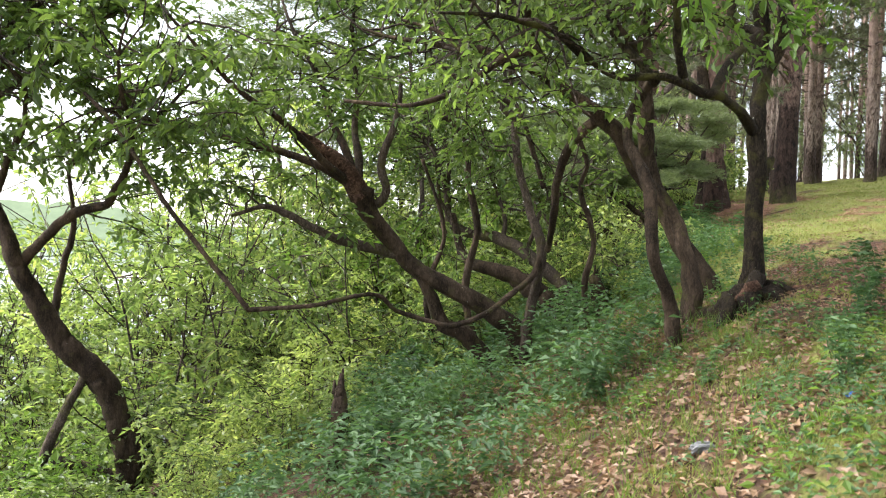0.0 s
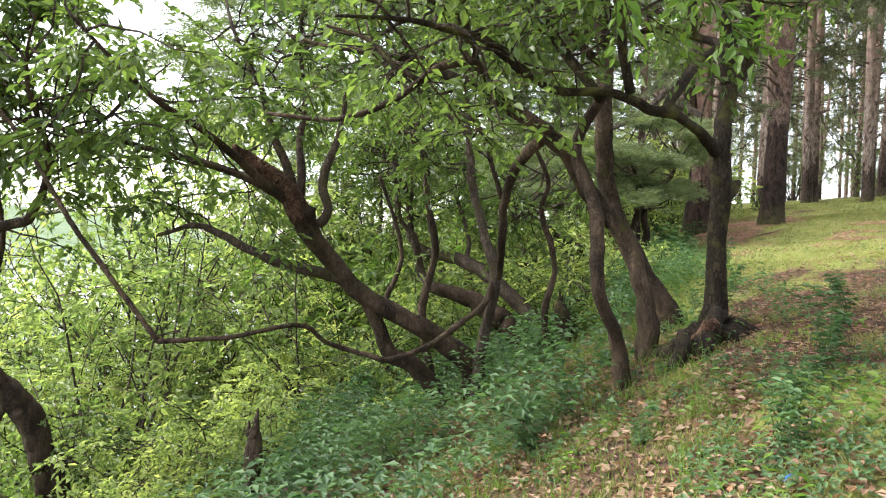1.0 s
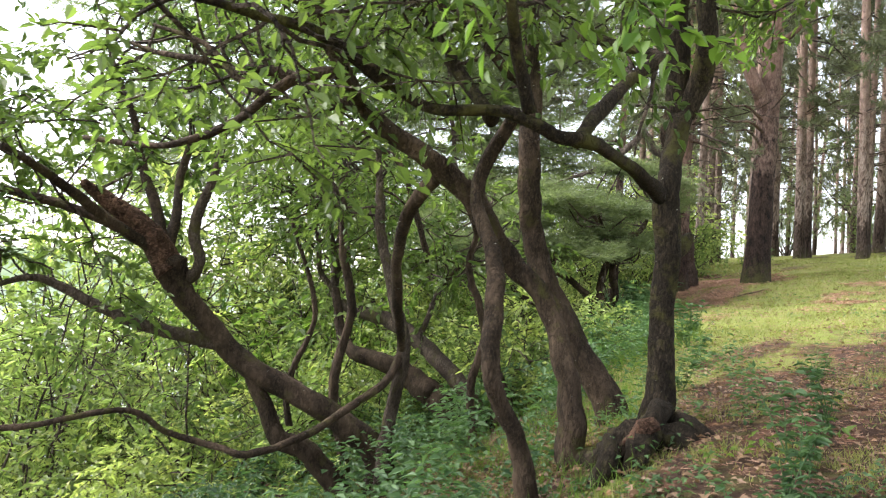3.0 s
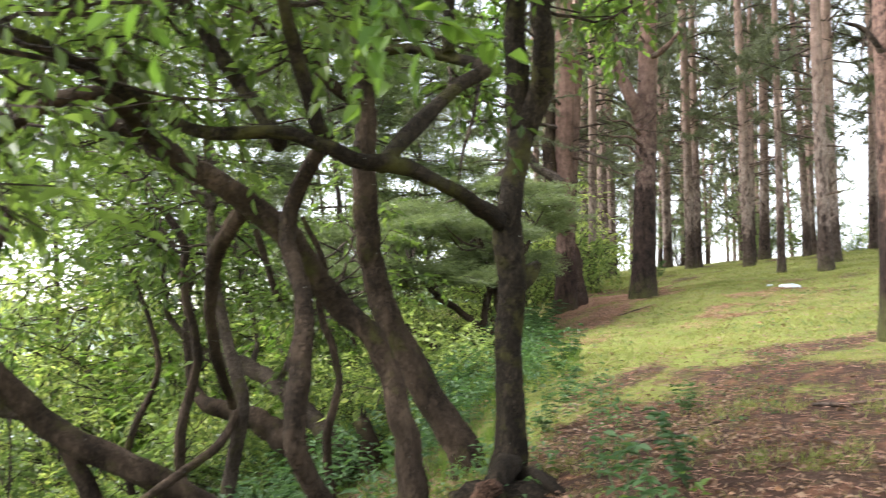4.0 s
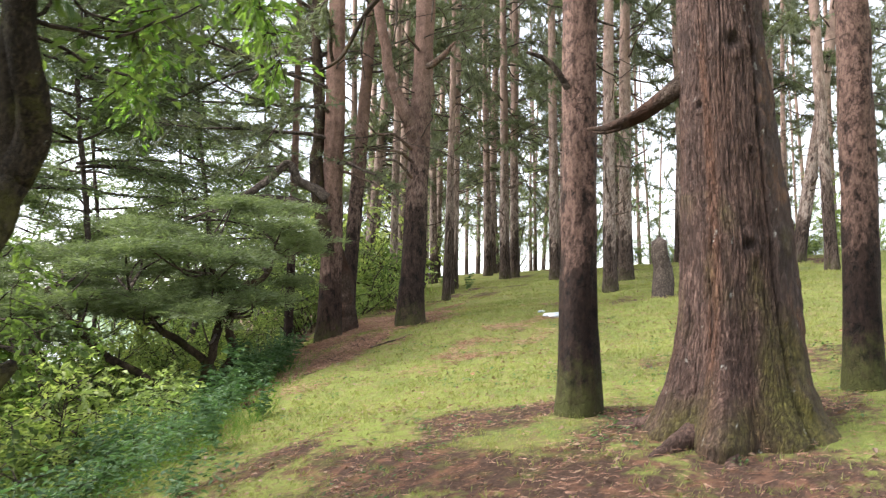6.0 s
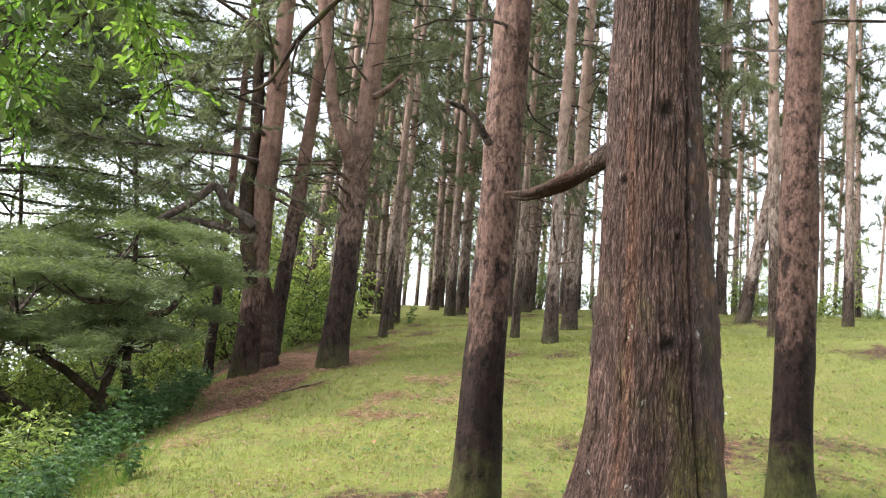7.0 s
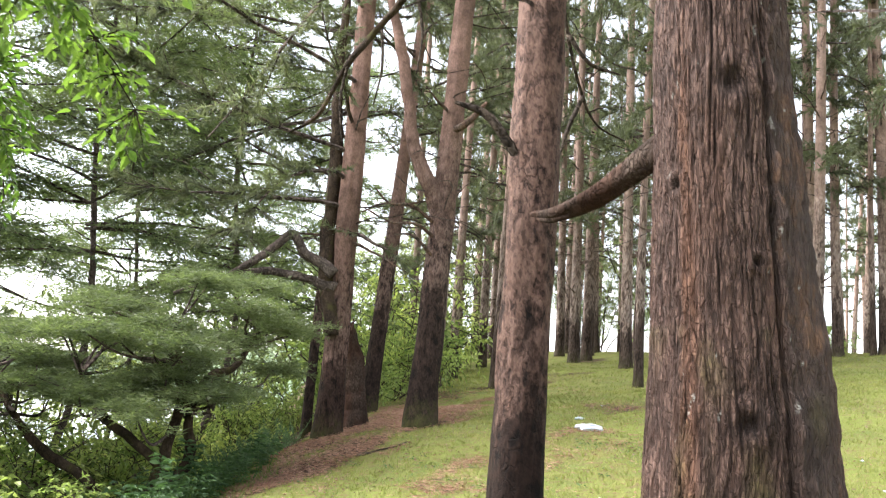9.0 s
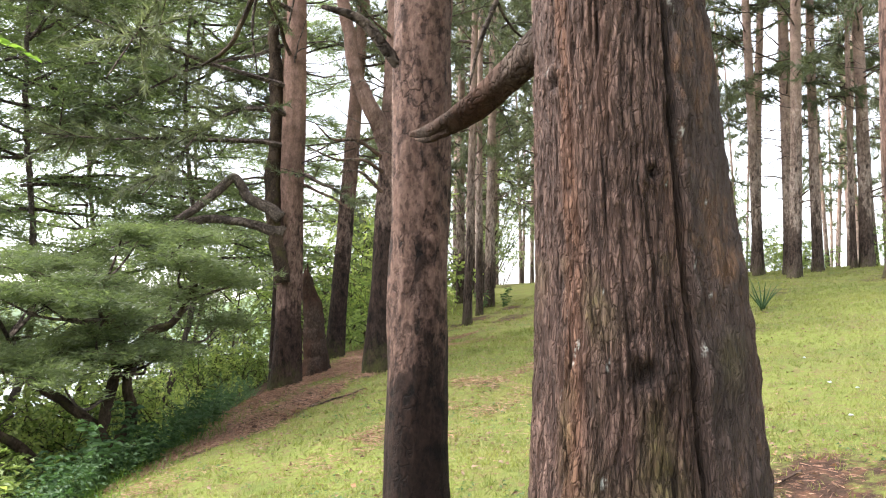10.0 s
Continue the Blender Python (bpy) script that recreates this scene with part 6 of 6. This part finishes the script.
def herb_cover():
    rng = np.random.default_rng(500)
    pile = Pile()

    def put(n, area, keep, height, leaf, leaves, pile=pile):
        x, y = scatter(rng, n, *area, keep)
        z = ground_z(x, y)
        m = len(x)
        roots = np.repeat(np.stack([x, y, z], 1), leaves, 0)
        k = m * leaves
        az = rng.uniform(0, 6.28, k)
        h = height * rng.uniform(0.15, 1.0, k)
        out = np.stack([np.cos(az), np.sin(az), np.zeros(k)], 1)
        roots = roots + out * (0.02 + 0.3 * h[:, None] * rng.uniform(0, 1, (k, 1))) + np.stack([np.zeros(k), np.zeros(k), h], 1)
        size = leaf * rng.uniform(0.6, 1.3, k)
        v, q, t = leaf_blades(roots, out + rng.normal(0, 0.25, (k, 3)), np.array([0, 0, 1.0]) + rng.normal(0, 0.3, (k, 3)), size, size * 0.5, 0.2, True)
        pile.add(v, q, t)

    band = lambda x, y: (edge_distance(x, y) < -0.9) & (edge_distance(x, y) > -4.6) & (wave(x, y, 2.1) > -0.05 - 0.35 * (edge_distance(x, y) < -1.8))
    put(2600, (-3, 4, 4.5, 14), band, 0.2, 0.065, 10)
    clump = lambda x, y: (edge_distance(x, y) < -0.75) & (edge_distance(x, y) > -4.2) & (wave(x + 4, y, 2.9) > 0.2)
    put(4200, (-3, 4, 4.5, 14), clump, 0.55, 0.075, 20)
    brow = lambda x, y: (edge_distance(x, y) > -1.3) & (edge_distance(x, y) < -0.1) & (wave(x, y, 1.7) > -0.2)
    put(2900, (1.5, 7, 8.6, 13.5), brow, 0.36, 0.05, 13)
    side = lambda x, y: (edge_distance(x, y) > -0.5) & (edge_distance(x, y) < 0.45) & (wave(x, y, 3.3) > -0.2)
    put(300, (2.2, 4.2, 5.6, 9.0), side, 0.17, 0.05, 9)
    near = lambda x, y: (edge_distance(x, y) > -1.4) & (edge_distance(x, y) < 0.4) & (wave(x, y, 2.6) > 0.05)
    put(1500, (0, 4, 2.6, 7.5), near, 0.09, 0.045, 7)
    rosette = lambda x, y: (edge_distance(x, y) > 0.2) & (wave(x, y, 2.4) + 0.7 * wave(x, y, 6.1) > 0.25)
    put(1200, (3.2, 9.5, 6.5, 13.0), rosette, 0.04, 0.03, 6)
    path = lambda x, y: (edge_distance(x, y) > -0.6) & (edge_distance(x, y) < 1.6) & (wave(x, y, 3.4) > 0.12)
    put(1400, (1.0, 3.6, 2.6, 5.0), path, 0.1, 0.036, 7)
    weeds = Pile()
    put(380, (0.6, 3.4, 2.4, 5.6), lambda x, y: (edge_distance(x, y) > -1.2) & (wave(x, y, 2.9) > 0.1), 0.13, 0.05, 9, weeds)
    ob = mesh_part("weeds", weeds.mesh("weeds"), LEAF_FRESH)
    tagged(ob, label="bright green seedlings and weeds among fallen leaves", category="weeds", kind="stuff")
    ob = mesh_part("undergrowth", pile.mesh("undergrowth"), LEAF_HERB)
    tagged(ob, label="low blue-green leafy undergrowth along the bank", category="undergrowth", kind="stuff")


def grass_cover():
    rng = np.random.default_rng(510)
    pile = Pile()

    def put(n, area, keep, blades, height, width, pile=pile):
        x, y = scatter(rng, n, *area, keep)
        m = len(x)
        k = m * blades
        p = np.repeat(np.stack([x, y, ground_z(x, y) - 0.005], 1), blades, 0)
        p[:, :2] += rng.normal(0, 0.02, (k, 2))
        d = np.stack([rng.normal(0, 0.55, k), rng.normal(0, 0.55, k), np.ones(k)], 1)
        v, t = needle_blades(p, d, height * rng.uniform(0.4, 1.3, k), np.full(k, width), rng)
        pile.add(v, None, t)

    lawn = lambda x, y: (edge_distance(x, y) > -0.6) & (rng.uniform(0, 1, len(x)) > soil_mask(x, y) * 0.84)
    put(17000, (1.0, 11, 3.0, 10.5), lawn, 6, 0.04, 0.005)
    put(17500, (3.0, 15, 9.0, 18.0), lawn, 5, 0.05, 0.008)
    put(9000, (6.0, 22, 14.0, 26.0), lawn, 4, 0.06, 0.014)
    tuft = lambda x, y: (edge_distance(x, y) > -1.2) & (wave(x, y, 5.3) > 0.3)
    put(9000, (0.8, 5.0, 2.6, 7.0), tuft, 6, 0.07, 0.005)
    slope = lambda x, y: (edge_distance(x, y) < -0.3) & (edge_distance(x, y) > -3.5)
    # Bank grass kept darker than the lawn, standing in for shade under the trees.
    wild = Pile()
    put(9000, (-2.5, 4.5, 3.0, 15), slope, 5, 0.16, 0.006, wild)
    tall = lambda x, y: (edge_distance(x, y) < 0.25) & (edge_distance(x, y) > -1.6)
    put(1200, (3.0, 7.0, 9.0, 13.5), tall, 5, 0.22, 0.006, wild)
    ob = mesh_part("wild_grass", wild.mesh("wild_grass"), LEAF_FRESH)
    tagged(ob, label="dark green long grass on the steep bank", category="grass", kind="stuff")
    ob = mesh_part("grass", pile.mesh("grass"), GRASS)
    tagged(ob, label="short yellow-green grass over the slope", category="grass", kind="stuff")


def plume_cover():
    """Soft feathery clumps where the brow falls away."""
    rng = np.random.default_rng(515)
    pile = Pile()
    for x, y, n, high in [(4.4, 15.4, 34, 0.62), (4.15, 15.0, 22, 0.5), (4.65, 15.9, 18, 0.5), (3.5, 14.6, 22, 0.45), (3.75, 14.0, 16, 0.4), (2.4, 12.6, 20, 0.45), (2.7, 10.0, 16, 0.36)]:
        p = np.stack([x + rng.normal(0, 0.17, n), y + rng.normal(0, 0.2, n), np.zeros(n)], 1)
        p[:, 2] = ground_z(p[:, 0], p[:, 1])
        d = np.stack([rng.normal(0, 0.45, n), rng.normal(0, 0.45, n), np.ones(n)], 1)
        for r0, dd in zip(p, d / np.linalg.norm(d, axis=1)[:, None]):
            k = 70
            along = rng.uniform(0.1, 1, k) ** 0.8
            az = rng.uniform(0, 6.28, k)
            out = np.stack([np.cos(az), np.sin(az), np.full(k, 0.55)], 1)
            v, t = needle_blades(r0 + dd * (along * high * rng.uniform(0.6, 1.1))[:, None], out + 0.5 * dd, 0.13 * (1.15 - along), np.full(k, 0.008), rng)
            pile.add(v, None, t)
    ob = mesh_part("plumes", pile.mesh("plumes"), LEAF_PLUME)
    tagged(ob, label="soft blue-green feathery plants at the brow of the bank", category="plants", kind="stuff")


def leaf_litter():
    rng = np.random.default_rng(520)
    keep = lambda x, y: (edge_distance(x, y) > -2.6) & (rng.uniform(0, 1, len(x)) < 0.18 + soil_mask(x, y) * np.where(x > 2.4, 0.3, 1.0))
    x1, y1 = scatter(rng, 18000, 0.0, 4.0, 2.6, 8.0, keep)
    x2, y2 = scatter(rng, 7000, 2.5, 10.0, 3.6, 9.5, keep)
    x3, y3 = scatter(rng, 9000, 3.0, 13.0, 9.0, 17.0, keep)
    drift = lambda x, y: (edge_distance(x, y) > -0.3) & (wave(x, y, 1.9) + 0.8 * wave(x, y, 5.0) > 0.1)
    x4, y4 = scatter(rng, 2600, 3.4, 10.0, 6.8, 12.5, drift)
    x, y = np.concatenate([x1, x2, x3, x4]), np.concatenate([y1, y2, y3, y4])
    k = len(x)
    p = np.stack([x, y, ground_z(x, y) + rng.uniform(0.004, 0.035, k)], 1)
    az = rng.uniform(0, 6.28, k)
    size = np.where(x > 2.5, rng.uniform(0.018, 0.05, k), rng.uniform(0.025, 0.075, k))
    v, q, t = leaf_blades(p, np.stack([np.cos(az), np.sin(az), rng.normal(0, 0.25, k)], 1), np.array([0, 0, 1.0]) + rng.normal(0, 0.4, (k, 3)), size, size * rng.uniform(0.4, 0.75, k), 0.22, True)
    ob = mesh_part("leaf_litter", raw_mesh("leaf_litter", v, q, t), DEAD_LEAF)
    tagged(ob, label="scattered dry brown fallen leaves", category="fallen leaves", kind="stuff")
    keep = lambda x, y: (rng.uniform(0, 1, len(x)) < 0.12 + soil_mask(x, y)) & (edge_distance(x, y) > -0.7)
    x, y = scatter(rng, 62000, 2.5, 10.0, 3.6, 20.0, keep)
    dense = lambda x, y: (rng.uniform(0, 1, len(x)) < soil_mask(x, y)) & (edge_distance(x, y) > -0.8)
    xb, yb = scatter(rng, 130000, 4.0, 8.8, 10.5, 18.5, dense)
    x, y = np.concatenate([x, xb]), np.concatenate([y, yb])
    k = len(x)
    az = rng.uniform(0, 6.28, k)
    v, t = needle_blades(np.stack([x, y, ground_z(x, y) + rng.uniform(0.003, 0.03, k)], 1), np.stack([np.cos(az), np.sin(az), rng.normal(0, 0.12, k)], 1), rng.uniform(0.03, 0.085, k), np.where(y > 10.5, 0.0055, 0.0042), rng)
    ob = mesh_part("needle_litter", raw_mesh("needle_litter", v, None, t), NEEDLE_LITTER)
    tagged(ob, label="rusty carpet of fallen pine needles", category="pine needles", kind="stuff")


herb_cover(), grass_cover(), plume_cover(), leaf_litter()


# ---- small things on the ground ----
def herb(seed, height, leaf, label):
    rng = np.random.default_rng(seed)
    hb = tree_root("herb", (0, 0, -60), label, "plant", "herbs by the path")
    fol = Pile()
    for k in range(5):
        a = rng.uniform(0, 6.28)
        line = wander(rng, (0.03 * math.cos(a), 0.03 * math.sin(a), -0.02), (math.cos(a) * 0.35, math.sin(a) * 0.35, 1), height * rng.uniform(0.6, 1.1), 0.005, 0.002, 0.1, 0.02, 8)
        v, q, t = tube(line, 5)
        mesh_part("stem", raw_mesh("stem", v, q, t, True), LEAF_HERB, hb)
        n = 32
        i = rng.integers(2, 8, n)
        az = rng.uniform(0, 6.28, n)
        out = np.stack([np.cos(az), np.sin(az), rng.uniform(-0.2, 0.3, n)], 1)
        size = leaf * rng.uniform(0.6, 1.2, n)
        fol.add(*leaf_blades(line[i, :3], out, np.array([0, 0, 1.0]) + rng.normal(0, 0.25, (n, 3)), size, size * 0.5, 0.2))
    mesh_part("foliage", fol.mesh("foliage"), LEAF_HERB, hb, kind="stuff")
    return hb


def crumple(name, at, size, material, label, category, seed, flat=0.4, turn=0.0):
    """A crumpled scrap: a ball pressed flat and folded."""
    rng = np.random.default_rng(seed)
    bm = bmesh.new()
    bmesh.ops.create_icosphere(bm, subdivisions=3, radius=0.5)
    ph = rng.uniform(0, 6.28, 6)
    for v in bm.verts:
        p = v.co
        k = 1 + 0.22 * math.sin(7 * p.x + ph[0]) * math.sin(9 * p.y + ph[1]) + 0.16 * math.sin(15 * p.y + 6 * p.z + ph[2]) + 0.12 * abs(math.sin(12 * p.x + 8 * p.z + ph[3]))
        v.co = Vector((p.x * size[0] * k, p.y * size[1] * k, max(-0.3, p.z) * size[2] * flat * k))
    me = bpy.data.meshes.new(name)
    bm.to_mesh(me)
    bm.free()
    me.materials.append(material)
    ob = new(name, me)
    ob.matrix_world = pose(at[0], at[1], gz(at[0], at[1]) + 0.3 * size[2] * flat * 0.8, 0, 0, turn)
    return tagged(ob, label=label, category=category)


def oddments():
    rng = np.random.default_rng(600)
    kinds = [herb(601, 0.34, 0.062, "leafy green herb beside the path"), herb(602, 0.46, 0.068, "tall leafy green herb beside the path")]
    for x, y, s in [(2.17, 4.13, 0.8), (2.4, 4.5, 0.75), (2.67, 4.93, 0.8), (2.0, 3.7, 0.7), (3.29, 5.69, 0.8), (3.84, 7.05, 0.6), (3.1, 7.5, 0.6), (3.4, 8.3, 0.7), (3.0, 8.0, 0.6), (4.0, 12.0, 1.4), (4.15, 12.7, 1.3), (3.75, 11.5, 1.3), (4.2, 13.3, 1.2), (3.95, 12.3, 1.2), (3.8, 11.8, 1.4), (3.7, 9.2, 1.0), (4.0, 10.2, 1.1), (1.6, 4.6, 0.6), (1.2, 5.4, 0.7), (2.9, 5.2, 0.9), (4.5, 13.2, 1.2), (4.6, 14.0, 1.3), (4.2, 12.4, 1.1), (9.7, 23.6, 1.4), (10.2, 23.5, 1.2)]:
        ob = copy_thing(kinds[int(rng.integers(2))], pose(x, y, gz(x, y), 0, 0, rng.uniform(0, 360)))
        ob.scale = (s, s, s)
    for src in kinds:
        for ch in list(src.children_recursive) + [src]:
            bpy.data.objects.remove(ch)
    # a stiff sprouting plant on the lawn
    sp = tree_root("sprout", (12.6, 16.15, gz(12.6, 16.15)), "clump of stiff green sprouting leaves on the lawn", "plant")
    for k in range(9):
        a = k * 0.7
        line = wander(rng, (0, 0, 0), (math.cos(a) * 0.5, math.sin(a) * 0.5, 1), rng.uniform(0.4, 0.6), 0.02, 0.003, 0.08, -0.02, 6)
        v, q, t = tube(line, 4)
        mesh_part("leaf", raw_mesh("leaf", v, q, t, True), LEAF_HERB, sp)
    crumple("plastic_bag", (8.4, 13.65), (0.34, 0.15, 0.16), STRAW, "crumpled white plastic bag lying on the grass", "plastic bag", 611, 0.6, 10)
    crumple("paper_scrap", (8.6, 14.6), (0.16, 0.08, 0.08), STRAW, "small white paper scrap on the grass", "litter", 612, 0.5, 40)
    for k, (x, y) in enumerate([(9.86, 10.78), (9.9, 10.5), (13.0, 14.1), (9.35, 9.86), (3.6, 10.1), (2.72, 10.1), (9.5, 16.2), (8.2, 9.2), (7.4, 10.6), (10.6, 12.2), (5.2, 5.3), (4.3, 5.0), (5.9, 5.9)]):
        s = rng.uniform(0.015, 0.03)
        crumple("paper_scrap", (x, y), (s * 1.5, s, s), STRAW, "small white paper scrap on the ground", "litter", 620 + k, 0.5, rng.uniform(0, 360))
    crumple("plastic_scrap", (1.91, 3.48), (0.07, 0.05, 0.05), BLUE, "torn blue plastic scrap among fallen leaves", "litter", 640, 0.6, 30)
    crumple("stone", (1.31, 3.63), (0.13, 0.08, 0.07), STONE, "dark grey stone among fallen leaves", "stone", 641, 0.8, 20)
    for k, (x, y, s) in enumerate([(3.97, 11.1, 0.13), (7.25, 8.0, 0.16), (6.95, 7.75, 0.12), (7.1, 8.3, 0.1)]):
        crumple("clod", (x, y), (s, s * 0.8, s * 0.7), ROTTEN, "brown lump of rotten wood on the ground", "wood", 650 + k, 0.8, 50 * k)
    for k, (a, b) in enumerate([((3.0, 6.4), (3.9, 6.62)), ((5.9, 5.6), (6.7, 5.9)), ((4.4, 6.6), (4.9, 6.3)), ((7.6, 8.6), (8.3, 8.9)), ((5.6, 13.4), (6.2, 13.6))]):
        st = tree_root("fallen_stick", (*a, gz(*a)), "thin dry fallen stick on bare soil", "stick")
        pts = [(a[0] + (b[0] - a[0]) * s, a[1] + (b[1] - a[1]) * s + 0.03 * math.sin(9 * s + k)) for s in np.linspace(0, 1, 5)]
        limb("stick", [(x, y, gz(x, y) + 0.015) for x, y in pts], [0.012, 0.01, 0.006], st, DEAD_WOOD, 6, 0.1, 660 + k)
        free(st)
    # broken stump with a pale top among the pines
    stump([(10.7, 14.5, gz(10.7, 14.5) - 0.15), (10.7, 14.5, gz(10.7, 14.5) + 0.4), (10.68, 14.5, gz(10.7, 14.5) + 0.92)], [0.17, 0.14, 0.12], "broken pine stump with a pale splintered top", 670, LIMB_WOOD)


oddments()
